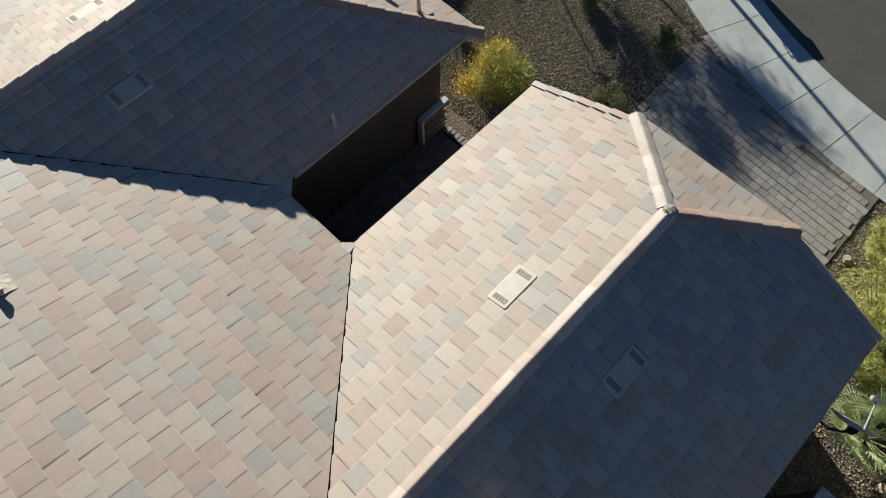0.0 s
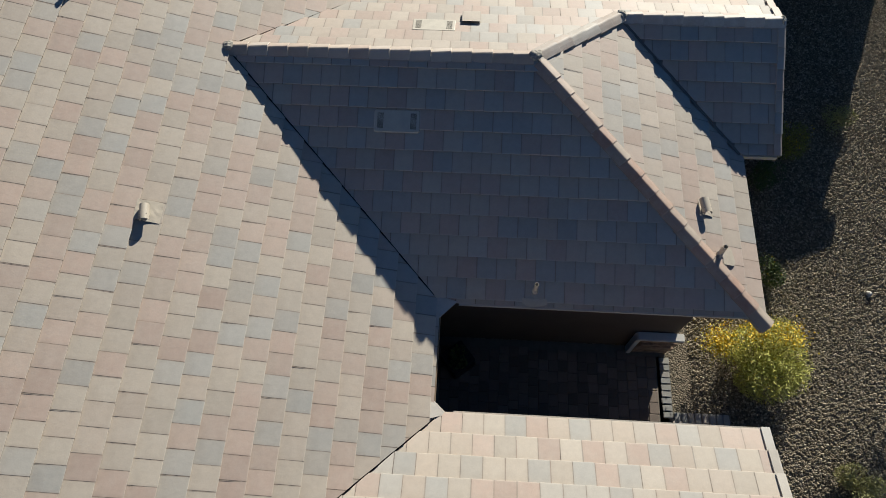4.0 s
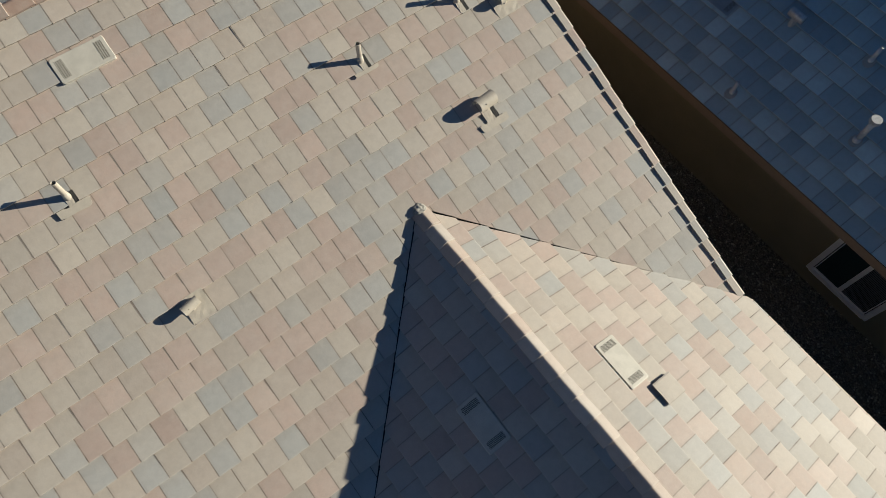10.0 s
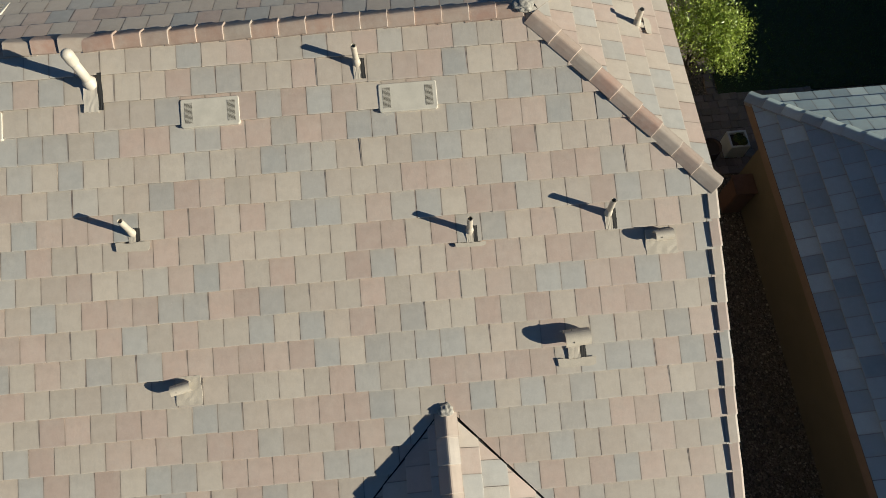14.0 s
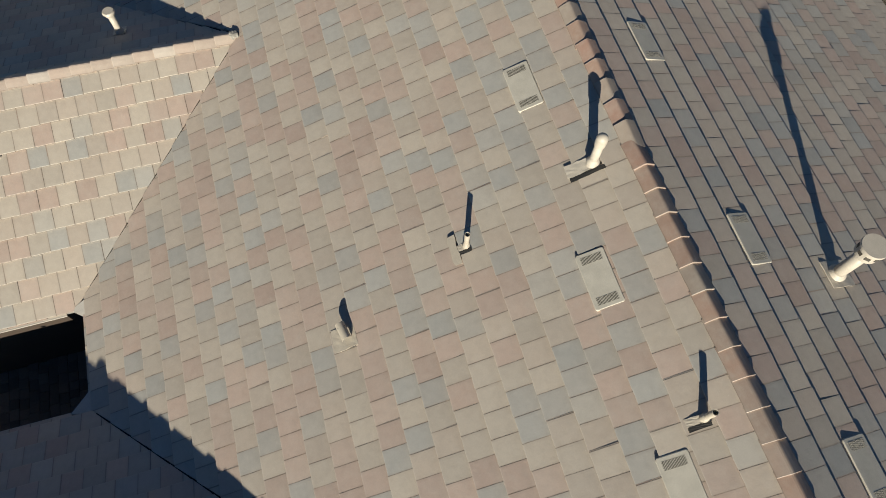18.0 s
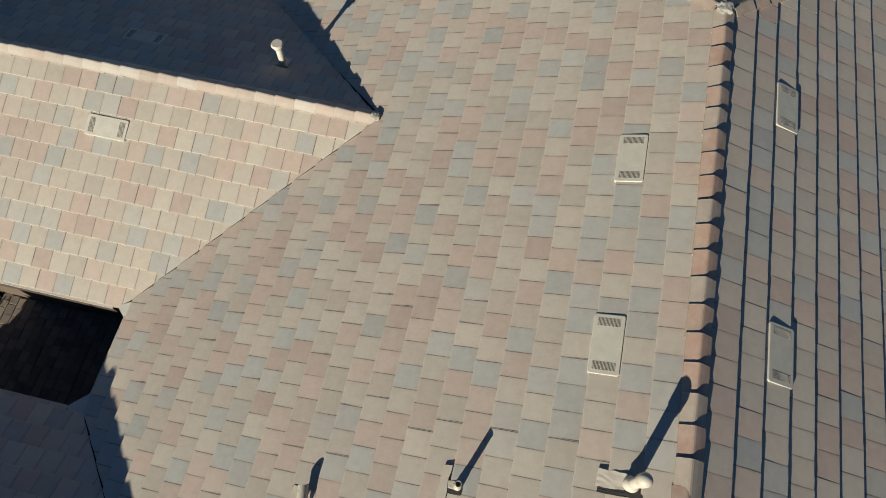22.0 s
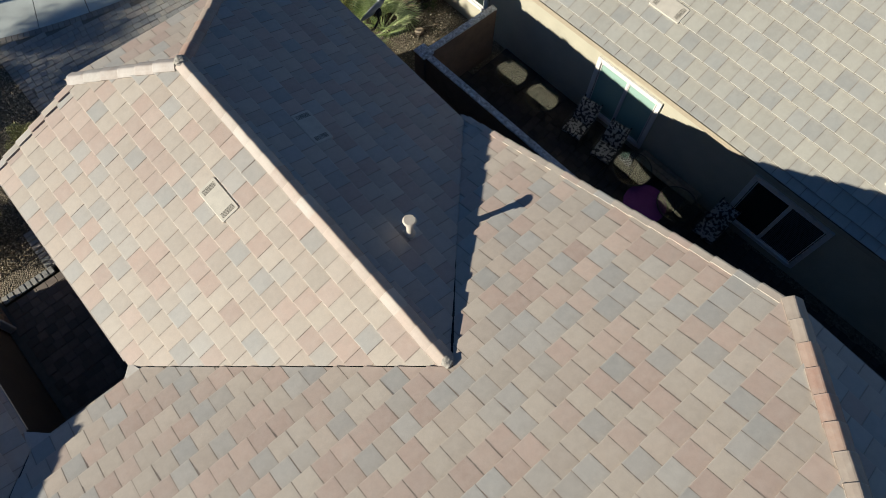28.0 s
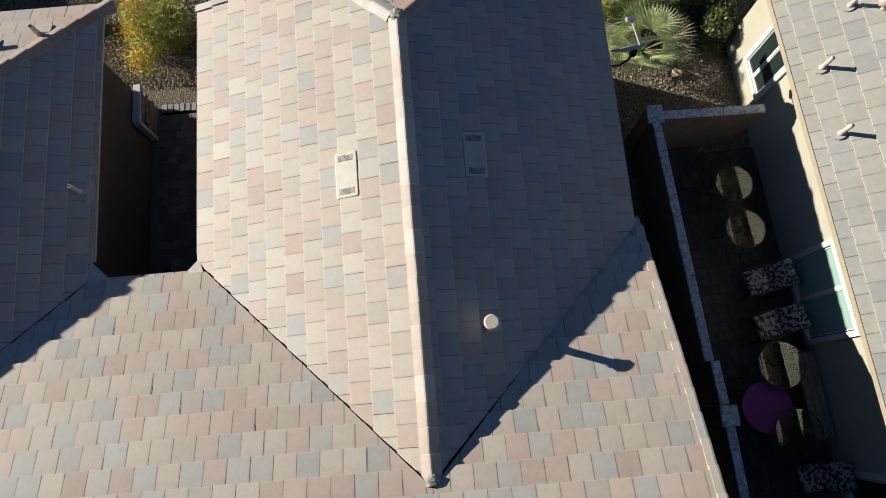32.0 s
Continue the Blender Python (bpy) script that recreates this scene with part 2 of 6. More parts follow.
def link_mesh(name, mesh, material, parent=None, label="", matrix=None):
    if material and not mesh.materials:
        mesh.materials.append(material)
    ob = new(name, mesh)
    if parent:
        ob.parent = parent
    if matrix is not None:
        ob.matrix_basis = matrix
    if label:
        ob["label"] = label
    return ob


def part(name, bm, material, parent=None, label="", smooth=False):
    """A bmesh as one mesh object under a thing or a part."""
    me = bpy.data.meshes.new(name)
    bmesh.ops.recalc_face_normals(bm, faces=bm.faces)
    bm.to_mesh(me)
    bm.free()
    if smooth:
        for p in me.polygons:
            p.use_smooth = True
    return link_mesh(name, me, material, parent, label)


def thing(name, at, label, category, group="", kind=""):
    ob = new(name)
    ob.matrix_basis = at if isinstance(at, Matrix) else pose(*at)
    return tagged(ob, label, category, group, kind)


def add_box(bm, lo, hi, m=None):
    x0, y0, z0 = lo
    x1, y1, z1 = hi
    vs = [bm.verts.new(v) for v in ((x0, y0, z0), (x1, y0, z0), (x1, y1, z0), (x0, y1, z0), (x0, y0, z1), (x1, y0, z1), (x1, y1, z1), (x0, y1, z1))]
    if m is not None:
        for v in vs:
            v.co = m @ v.co
    for f in ((3, 2, 1, 0), (4, 5, 6, 7), (0, 1, 5, 4), (1, 2, 6, 5), (2, 3, 7, 6), (3, 0, 4, 7)):
        bm.faces.new([vs[i] for i in f])
    return vs


def box_bm(lo, hi, bevel=0.0, m=None):
    bm = bmesh.new()
    add_box(bm, lo, hi, m)
    if bevel:
        bmesh.ops.bevel(bm, geom=bm.edges[:], offset=bevel, segments=2, affect="EDGES")
    return bm


def add_tube(bm, p0, p1, r0, r1=None, seg=16, caps=True):
    p0, p1 = Vector(p0), Vector(p1)
    r1 = r0 if r1 is None else r1
    q = (p1 - p0).to_track_quat("Z", "Y")
    a, b = [], []
    for i in range(seg):
        d = Vector((math.cos(2 * math.pi * i / seg), math.sin(2 * math.pi * i / seg), 0))
        a.append(bm.verts.new(p0 + q @ (d * r0)))
        b.append(bm.verts.new(p1 + q @ (d * r1)))
    for i in range(seg):
        bm.faces.new((a[i], a[(i + 1) % seg], b[(i + 1) % seg], b[i]))
    if caps:
        bm.faces.new(a[::-1])
        bm.faces.new(b)


def tube_bm(p0, p1, r0, r1=None, seg=16):
    bm = bmesh.new()
    add_tube(bm, p0, p1, r0, r1, seg)
    return bm


def prism_bm(points, depth):
    """A flat polygon in space, made thick along the given vector."""
    bm = bmesh.new()
    a = [bm.verts.new(p) for p in points]
    b = [bm.verts.new(Vector(p) + Vector(depth)) for p in points]
    bm.faces.new(a)
    bm.faces.new(b[::-1])
    for i in range(len(a)):
        j = (i + 1) % len(a)
        bm.faces.new((a[i], b[i], b[j], a[j]))
    return bm


def clip(poly, other):
    """The part of a convex polygon inside another convex, anticlockwise one."""
    for i in range(len(other)):
        (ax, ay), (bx, by) = other[i], other[(i + 1) % len(other)]
        side = [(bx - ax) * (y - ay) - (by - ay) * (x - ax) for x, y in poly]
        out = []
        for j in range(len(poly)):
            p, q, sp, sq = poly[j], poly[(j + 1) % len(poly)], side[j], side[(j + 1) % len(poly)]
            if sp >= 0:
                out.append(p)
            if (sp >= 0) != (sq >= 0):
                f = sp / (sp - sq)
                out.append((p[0] + f * (q[0] - p[0]), p[1] + f * (q[1] - p[1])))
        poly = out
        if len(poly) < 3:
            return []
    return poly


def area(poly):
    return 0.5 * sum(poly[i][0] * poly[(i + 1) % len(poly)][1] - poly[(i + 1) % len(poly)][0] * poly[i][1] for i in range(len(poly)))


def inside(p, poly, eps=0.004):
    return all((poly[(i + 1) % len(poly)][0] - poly[i][0]) * (p[1] - poly[i][1]) - (poly[(i + 1) % len(poly)][1] - poly[i][1]) * (p[0] - poly[i][0]) >= -eps for i in range(len(poly)))


# A roof tile: its nose at y = 0, its head up the slope under the next course, its top in z.
THICK, NOSE, HEAD = 0.030, 0.061, 0.035


def tile_shape(variant, w=TW, e=TE):
    """A slightly crowned flat tile with a rounded, chipped nose, rounded edges and an interlocking side lip."""
    r = random.Random(variant)
    gap, y1 = 0.0017, e + HEAD
    drop = (NOSE - THICK + 0.004) / e
    cols = (0.0, 0.008, 0.09, 0.35, 0.65, 0.91, 0.992, 1.0)
    sag = (0.0014, 0.0008, 0.0004, 0.0, 0.0, 0.0004, 0.0008, 0.0014)
    chips = (0.022 if r.random() < 0.35 else 0.003, 0.022 if r.random() < 0.35 else 0.003)
    front = [r.uniform(-0.003, 0.003) for c in cols]
    front[0], front[-1] = chips
    rows = ((0.0, 0.0035), (0.004, 0.0006), (0.03, 0.0), (y1, 0.0))
    verts, n = [], len(cols)
    for dy, dz in rows:
        for k, f in enumerate(cols):
            y = dy + (front[k] if dy < 0.02 else 0)
            verts.append((gap + (w - 2 * gap) * f, y, NOSE - dz - sag[k] - drop * y))
    faces = [(a * n + k, a * n + k + 1, (a + 1) * n + k + 1, (a + 1) * n + k) for a in range(3) for k in range(n - 1)]
    rim = list(range(n)) + [n * 4 - 1] + [n * 3]
    low = len(verts)
    for q in rim:
        x, y, z = verts[q]
        verts.append((x, y, NOSE - THICK - drop * y))
    m = len(rim)
    for a in range(m):
        b = (a + 1) % m
        if a != n:
            faces.append((low + a, low + b, rim[b], rim[a]))
    k = len(verts)
    x1 = w - gap
    verts += [(a, b, NOSE - 0.0032 - drop * b) for a, b in ((x1 - 0.001, 0.004), (x1 + 0.014, 0.004), (x1 + 0.014, y1), (x1 - 0.001, y1))]
    faces.append((k, k + 1, k + 2, k + 3))
    return verts, faces


TILES = [tile_shape(v) for v in range(9)]
TILE_UV = [[(x / TW, y / TE - (0.08 if 32 <= i < 42 else 0.0)) for i, (x, y, z) in enumerate(vs)] for vs, fs in TILES]
TILE_MESHES = {}


def set_uv(me, per_vertex):
    layer = me.uv_layers.new(name="own")
    idx = np.empty(len(me.loops), dtype=np.int32)
    me.loops.foreach_get("vertex_index", idx)
    layer.data.foreach_set("uv", np.asarray(per_vertex, dtype=np.float32)[idx].ravel())


def tile_mesh(variant, material):
    key = (variant, material.name)
    if key not in TILE_MESHES:
        me = bpy.data.meshes.new("roof_tile")
        me.from_pydata(TILES[variant][0], [], TILES[variant][1])
        set_uv(me, TILE_UV[variant])
        me.materials.append(material)
        TILE_MESHES[key] = me
    return TILE_MESHES[key]


def lay_slope(name, parent, ridge, along, down, polys, material, phase_u=0.0, phase_s=0.48, near=None, most=260, label="", gone=(), course=TE, width=TW):
    """Tiles on one slope of a roof. ridge: a point of its top line; along and down: plan directions; polys: convex plan outlines,
    as (distance along, distance down) in plan. near: the stretch (u0, u1, s0, s1) whose tiles are objects of their own."""
    along, down = Vector((*along, 0)), Vector((*down, 0))
    fall = Vector((down.x, down.y, -K)).normalized()
    up = along.cross(fall)
    if up.z < 0:
        up = -up
    frame_m = Matrix.Translation(ridge) @ Matrix((along, fall, up)).transposed().to_4x4()
    flat = []
    for poly in polys:
        q = [(u, d * C) for u, d in poly]
        flat.append(q if area(q) > 0 else q[::-1])
    bm = bmesh.new()
    for q in flat:
        a = [bm.verts.new(frame_m @ Vector((u, s, -0.004))) for u, s in q]
        b = [bm.verts.new(frame_m @ Vector((u, s, -0.06))) for u, s in q]
        bm.faces.new(a)
        bm.faces.new(b[::-1])
        for i in range(len(a)):
            j = (i + 1) % len(a)
            bm.faces.new((a[i], b[i], b[j], a[j]))
    deck = part(name, bm, UNDERLAY, parent, label)
    u_lo, u_hi = min(u for q in flat for u, s in q), max(u for q in flat for u, s in q)
    s_hi = max(s for q in flat for u, s in q)
    verts, faces, uvs, singles = [], [], [], 0
    row = 0
    while True:
        s_nose = phase_s + course * row
        off = phase_u + (0.5 * width if row % 2 else 0.0)
        j0, j1 = math.floor((u_lo - off) / width) - 1, math.ceil((u_hi - off) / width) + 1
        for j in range(j0, j1):
            u0 = off + j * width
            s0, s1 = s_nose - course - HEAD, s_nose
            rect = [(u0, s0), (u0 + width, s0), (u0 + width, s1), (u0, s1)]
            probe = rect + [(u0 + width / 2, s0), (u0 + width / 2, s1), (u0, (s0 + s1) / 2), (u0 + width, (s0 + s1) / 2)]
            if (j, row) in gone:
                continue
            whole = all(any(inside(p, q) for q in flat) for p in probe)
            var = rnd.randrange(9)
            if whole:
                m = Matrix.Translation((u0 + rnd.uniform(-0.002, 0.002), s1 + rnd.uniform(-0.004, 0.004), rnd.uniform(-0.0005, 0.0006)))
                m = m @ Matrix.Rotation(rnd.gauss(0, 0.002), 4, "Z") @ Matrix.Rotation(rnd.gauss(0, 0.004), 4, "Y") @ Matrix.Rotation(rnd.gauss(0, 0.005), 4, "X")
                m = frame_m @ m @ Matrix.Diagonal((width / TW, -course / TE, 1, 1))
                if near and singles < most and near[0] < u0 < near[1] and near[2] < s1 < near[3]:
                    link_mesh("roof_tile", tile_mesh(var, material), None, deck, "", m)
                    singles += 1
                    continue
                n = len(verts)
                verts.extend((m @ Vector(v))[:] for v in TILES[var][0])
                uvs.extend(TILE_UV[var])
                faces.extend(tuple(n + i for i in f) for f in TILES[var][1])
            else:
                gap = [(u0 + 0.0022, s0), (u0 + width - 0.0022, s0), (u0 + width - 0.0022, s1), (u0 + 0.0022, s1)]
                for q in flat:
                    piece = clip(gap, q)
                    if len(piece) < 3 or abs(area(piece)) < 0.0004:
                        continue
                    n, k = len(verts), len(piece)
                    lift = rnd.uniform(-0.002, 0.002)
                    tops = [(u, s, NOSE - (NOSE - THICK + 0.004) / course * (s1 - s) + lift) for u, s in piece]
                    verts.extend((frame_m @ Vector(v))[:] for v in tops)
                    verts.extend((frame_m @ Vector((u, s, z - THICK)))[:] for u, s, z in tops)
                    uvs.extend(((u - u0) / width, (s1 - s) / course) for u, s in piece + piece)
                    faces.append(tuple(range(n, n + k)))
                    faces.extend((n + i, n + k + i, n + k + (i + 1) % k, n + (i + 1) % k) for i in range(k))
        row += 1
        if s_nose > s_hi + course:
            break
    me = bpy.data.meshes.new("roof_tiles")
    me.from_pydata(verts, [], faces)
    set_uv(me, uvs)
    rest = link_mesh("roof_tiles", me, material, deck)
    rest["kind"] = "stuff"
    return deck, frame_m


def cap_mesh(fall, half=0.165, length=0.43, material=CAP, name="ridge_cap"):
    """A bent cap tile along +y, its nose at y = 0 raised over the cap before it."""
    bm = bmesh.new()
    rows = []
    for y, lift in ((0.0, 0.030), (0.006, 0.035), (length, 0.004)):
        prof = []
        for x in (-half, -half * 0.52, -0.022, 0.0, 0.022, half * 0.52, half):
            prof.append((x, -fall * max(abs(x) - 0.012, 0) - 0.10 * max(abs(x) - half * 0.52, 0)))
        outer = [bm.verts.new((x, y, z + lift)) for x, z in prof]
        inner = [bm.verts.new((x * 0.93, y, z + lift - 0.024)) for x, z in prof]
        rows.append((outer, inner))
    for (o0, i0), (o1, i1) in zip(rows, rows[1:]):
        for k in range(6):
            bm.faces.new((o0[k], o0[k + 1], o1[k + 1], o1[k]))
            bm.faces.new((i0[k + 1], i0[k], i1[k], i1[k + 1]))
        for k in (0, 6):
            bm.faces.new((o0[k], o1[k], i1[k], i0[k]))
    for o, i in (rows[0], rows[-1]):
        for k in range(6):
            bm.faces.new((o[k], i[k], i[k + 1], o[k + 1]))
    me = bpy.data.meshes.new(name)
    bmesh.ops.recalc_face_normals(bm, faces=bm.faces)
    bm.to_mesh(me)
    bm.free()
    set_uv(me, [((v.co.x / half + 1) / 2, v.co.y / TE) for v in me.vertices])
    me.materials.append(material)
    return me


def cap_line(name, parent, p0, p1, fall, material=CAP, step=0.365, rise=0.062, label="", mortar=MORTAR, half=0.155):
    """Cap tiles from the low or nose end p0 to p1, on a bed of mortar."""
    p0, p1 = Vector(p0), Vector(p1)
    fall, rise = fall + 0.17, rise + (0.012 if fall < 0.35 else 0.004)
    d = (p1 - p0)
    n = max(1, round(d.length / step))
    y = d.normalized()
    x = y.cross(Vector((0, 0, 1))).normalized()
    z = x.cross(y)
    turn = Matrix((x, y, z)).transposed().to_4x4()
    bm = bmesh.new()
    w, lift = half * 0.86, rise - 0.02
    ring = []
    for q in (p0 + y * 0.01, p1):
        ring.append([bm.verts.new(q + x * a + z * (b + lift)) for a, b in ((-w, -fall * w - 0.07), (-w, -fall * w), (0, 0), (w, -fall * w), (w, -fall * w - 0.07))])
    for i in range(4):
        bm.faces.new((ring[0][i], ring[0][i + 1], ring[1][i + 1], ring[1][i]))
    bm.faces.new(ring[0])
    bm.faces.new(ring[1][::-1])
    bed = part(name, bm, mortar, parent, label)
    me = cap_mesh(fall, half=half, length=d.length / n + 0.06, material=material)
    for i in range(n):
        q = p0 + y * (d.length * i / n) + z * (rise + rnd.uniform(-0.004, 0.004))
        m = Matrix.Translation(q) @ turn @ Matrix.Rotation(rnd.gauss(0, 0.012), 4, "Z") @ Matrix.Rotation(rnd.gauss(0, 0.012), 4, "Y")
        link_mesh("ridge_cap", me, None, bed, "", m)
    return bed


def blob(name, at, size, parent, material=MORTAR, seed=0, label=""):
    """A rough lump of mortar."""
    bm = bmesh.new()
    bmesh.ops.create_icosphere(bm, subdivisions=4, radius=1)
    for v in bm.verts:
        k = 1 + 0.35 * noise.noise(v.co * 2.0 + Vector((seed * 3.1, 0, 0))) + 0.16 * noise.noise(v.co * 7 + Vector((seed, 5, 0)))
        v.co = Vector((v.co.x * size[0], v.co.y * size[1], v.co.z * size[2])) * k + Vector(at)
    return part(name, bm, material, parent, label, smooth=True)


def rake_line(name, parent, p0, p1, inward, material=TILE, label="", low=0.0):
    """L-shaped edge tiles up a gable's rake from its low end p0 to p1. inward: plan direction towards the roof."""
    p0, p1 = Vector(p0), Vector(p1)
    d = p1 - p0
    n = max(1, round(d.length / TE))
    y, x = d.normalized(), Vector((*inward, 0))
    z = x.cross(y)
    if z.z < 0:
        z = -z
    turn = Matrix((x, y, z)).transposed().to_4x4()
    length = d.length / n + 0.05
    bm = bmesh.new()
    prof = ((0.115, 0.046 - low), (0.112, 0.066 - low), (0.0, 0.070 - low), (-0.028, 0.062 - low), (-0.034, -0.14), (-0.010, -0.14), (-0.006, 0.046 - low))
    a = [bm.verts.new((px, 0, pz + 0.022)) for px, pz in prof]
    b = [bm.verts.new((px, length, pz - 0.012)) for px, pz in prof]
    for i in range(len(prof)):
        j = (i + 1) % len(prof)
        bm.faces.new((a[i], b[i], b[j], a[j]))
    bm.faces.new(a)
    bm.faces.new(b[::-1])
    bmesh.ops.recalc_face_normals(bm, faces=bm.faces)
    me = bpy.data.meshes.new("rake_tile")
    bm.to_mesh(me)
    bm.free()
    set_uv(me, [((v.co.x + 0.04) / 0.17, v.co.y / TE) for v in me.vertices])
    me.materials.append(material)
    board = bmesh.new()
    vs = [p0, p1, p1 - Vector((0, 0, 0.2)), p0 - Vector((0, 0, 0.2))]
    f = [board.verts.new(v + x * 0.0) for v in vs]
    g = [board.verts.new(v + x * 0.03) for v in vs]
    board.faces.new(f)
    board.faces.new(g[::-1])
    for i in range(4):
        board.faces.new((f[i], g[i], g[(i + 1) % 4], f[(i + 1) % 4]))
    bed = part(name, board, FASCIA, parent, label)
    for i in range(n):
        q = p0 + y * (d.length * i / n)
        m = Matrix.Translation(q) @ turn @ Matrix.Rotation(rnd.gauss(0, 0.016), 4, "Z")
        link_mesh("rake_tile", me, None, bed, "", m)
    return bed

# ---- the house ----
ZA, ZB, ZM, YM, XB = 4.45, 4.36, 6.50, -4.98, 9.69
YA0, YB0 = -0.11, 0.10
XW, XE, YE = -3.88, 13.68, 3.82
house = thing("house", (5, -1, 0), "single-storey stucco house under a blended tan concrete tile roof", "house")


def m_z(y):
    return ZM - K * abs(y - YM)


house.matrix_basis = Matrix.Identity(4)
vg, vb = 0.03, 0.045
M_POLYS = [[(x, y - YM) for x, y in q] for q in (
    ((XW, 3.83 - vg), (XW, -2.6), (-1.5, YM), (0, YM), (0, YA0 - vg)),
    ((0, YM), (4.86, YM), (4.86, YE), (YE - YA0 + vg, YE), (0, YA0 - vg)),
    ((4.86, YM), (XB, YM), (XB, YB0 - vg - vb), (XB - (YE - YB0) - vg - vb, YE), (4.86, YE)),
    ((XB, YM), (11.28, YM), (XE, -2.58), (XE, 4.2), (XB, YB0 - vg - vb)))]
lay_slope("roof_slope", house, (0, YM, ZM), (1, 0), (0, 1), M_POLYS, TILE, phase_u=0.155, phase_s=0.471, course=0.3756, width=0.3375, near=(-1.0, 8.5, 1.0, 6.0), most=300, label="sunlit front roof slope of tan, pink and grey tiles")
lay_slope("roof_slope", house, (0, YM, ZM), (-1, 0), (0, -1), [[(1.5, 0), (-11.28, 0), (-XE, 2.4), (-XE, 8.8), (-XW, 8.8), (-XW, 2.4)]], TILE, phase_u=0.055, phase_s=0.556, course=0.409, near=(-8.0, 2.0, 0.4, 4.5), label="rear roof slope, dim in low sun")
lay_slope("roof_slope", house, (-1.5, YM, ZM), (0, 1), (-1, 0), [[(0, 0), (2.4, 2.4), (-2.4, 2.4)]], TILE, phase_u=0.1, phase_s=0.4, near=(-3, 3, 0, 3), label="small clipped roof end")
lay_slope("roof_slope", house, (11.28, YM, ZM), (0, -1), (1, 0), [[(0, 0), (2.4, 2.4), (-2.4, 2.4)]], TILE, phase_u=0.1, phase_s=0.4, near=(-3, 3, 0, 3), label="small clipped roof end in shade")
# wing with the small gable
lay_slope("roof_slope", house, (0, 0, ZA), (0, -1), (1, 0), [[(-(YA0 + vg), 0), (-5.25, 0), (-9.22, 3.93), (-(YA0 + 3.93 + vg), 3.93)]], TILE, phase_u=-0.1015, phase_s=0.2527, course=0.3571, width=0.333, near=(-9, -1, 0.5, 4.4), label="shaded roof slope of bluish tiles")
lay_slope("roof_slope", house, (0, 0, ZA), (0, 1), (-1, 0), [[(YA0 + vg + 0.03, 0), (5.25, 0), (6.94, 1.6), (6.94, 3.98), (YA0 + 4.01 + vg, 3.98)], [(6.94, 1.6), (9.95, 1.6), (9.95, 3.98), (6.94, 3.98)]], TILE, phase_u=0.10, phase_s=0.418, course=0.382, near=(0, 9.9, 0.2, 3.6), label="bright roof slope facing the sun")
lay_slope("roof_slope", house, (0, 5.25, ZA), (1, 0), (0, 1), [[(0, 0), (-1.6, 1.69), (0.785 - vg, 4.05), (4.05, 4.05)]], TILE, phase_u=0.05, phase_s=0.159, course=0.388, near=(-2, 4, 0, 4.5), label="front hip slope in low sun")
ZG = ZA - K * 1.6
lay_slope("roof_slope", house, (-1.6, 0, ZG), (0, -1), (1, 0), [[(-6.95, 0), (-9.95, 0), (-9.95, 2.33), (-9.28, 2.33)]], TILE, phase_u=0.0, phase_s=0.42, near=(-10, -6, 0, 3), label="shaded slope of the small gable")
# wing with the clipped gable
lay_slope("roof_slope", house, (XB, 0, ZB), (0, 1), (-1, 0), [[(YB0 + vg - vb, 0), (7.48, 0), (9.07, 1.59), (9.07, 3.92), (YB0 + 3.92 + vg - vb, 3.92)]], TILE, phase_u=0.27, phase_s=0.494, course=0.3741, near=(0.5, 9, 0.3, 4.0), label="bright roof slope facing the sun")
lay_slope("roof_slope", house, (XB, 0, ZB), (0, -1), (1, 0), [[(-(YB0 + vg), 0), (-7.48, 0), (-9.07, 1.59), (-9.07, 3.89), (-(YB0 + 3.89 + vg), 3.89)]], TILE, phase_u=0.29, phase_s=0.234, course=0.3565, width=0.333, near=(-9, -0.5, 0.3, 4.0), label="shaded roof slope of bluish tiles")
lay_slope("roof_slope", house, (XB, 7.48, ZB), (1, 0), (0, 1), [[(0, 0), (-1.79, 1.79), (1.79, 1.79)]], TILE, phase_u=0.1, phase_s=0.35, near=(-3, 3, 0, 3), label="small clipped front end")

R2 = K / math.sqrt(2)
for end in (11.28, -1.5):
    cap_line("ridge", house, (end, YM, ZM), (4.36, YM, ZM), K, label="terracotta ridge caps along the main ridge")
for sx, x0, xe in ((-1, -1.5, XW - 0.05), (1, 11.28, XE + 0.05)):
    for sy in (-1, 1):
        d = abs(xe - x0)
        cap_line("hip", house, (xe, YM + sy * d, ZM - K * d), (x0 + sx * 0.15, YM + sy * 0.15, ZM - K * 0.15), R2, CAP if sy > 0 else CAP_BROWN)
cap_line("ridge", house, (0, 5.25, ZA), (0, -0.06, ZA), K, CAP_TAN, label="pale pinkish ridge caps")
cap_line("hip", house, (4.08, 9.33, ZA - K * 4.08), (0.12, 5.37, ZA - K * 0.12), R2, CAP)
cap_line("hip", house, (-1.6, 6.94, ZG), (-0.12, 5.37, ZA - K * 0.12), R2, CAP_PALE)
cap_line("ridge", house, (-1.6, 9.98, ZG), (-1.6, 6.98, ZG), K, CAP_PALE)
cap_line("ridge", house, (XB, 7.48, ZB), (XB, 0.14, ZB), K, CAP_TAN, label="pale pinkish ridge caps")
# The sunward hip takes paler caps, the shaded one darker: light put into colour.
for s in (-1, 1):
    cap_line("hip", house, (XB + s * 1.71, 9.19, ZB - K * 1.71), (XB + s * 0.12, 7.6, ZB - K * 0.12), R2, CAP_PALE if s < 0 else CAP)
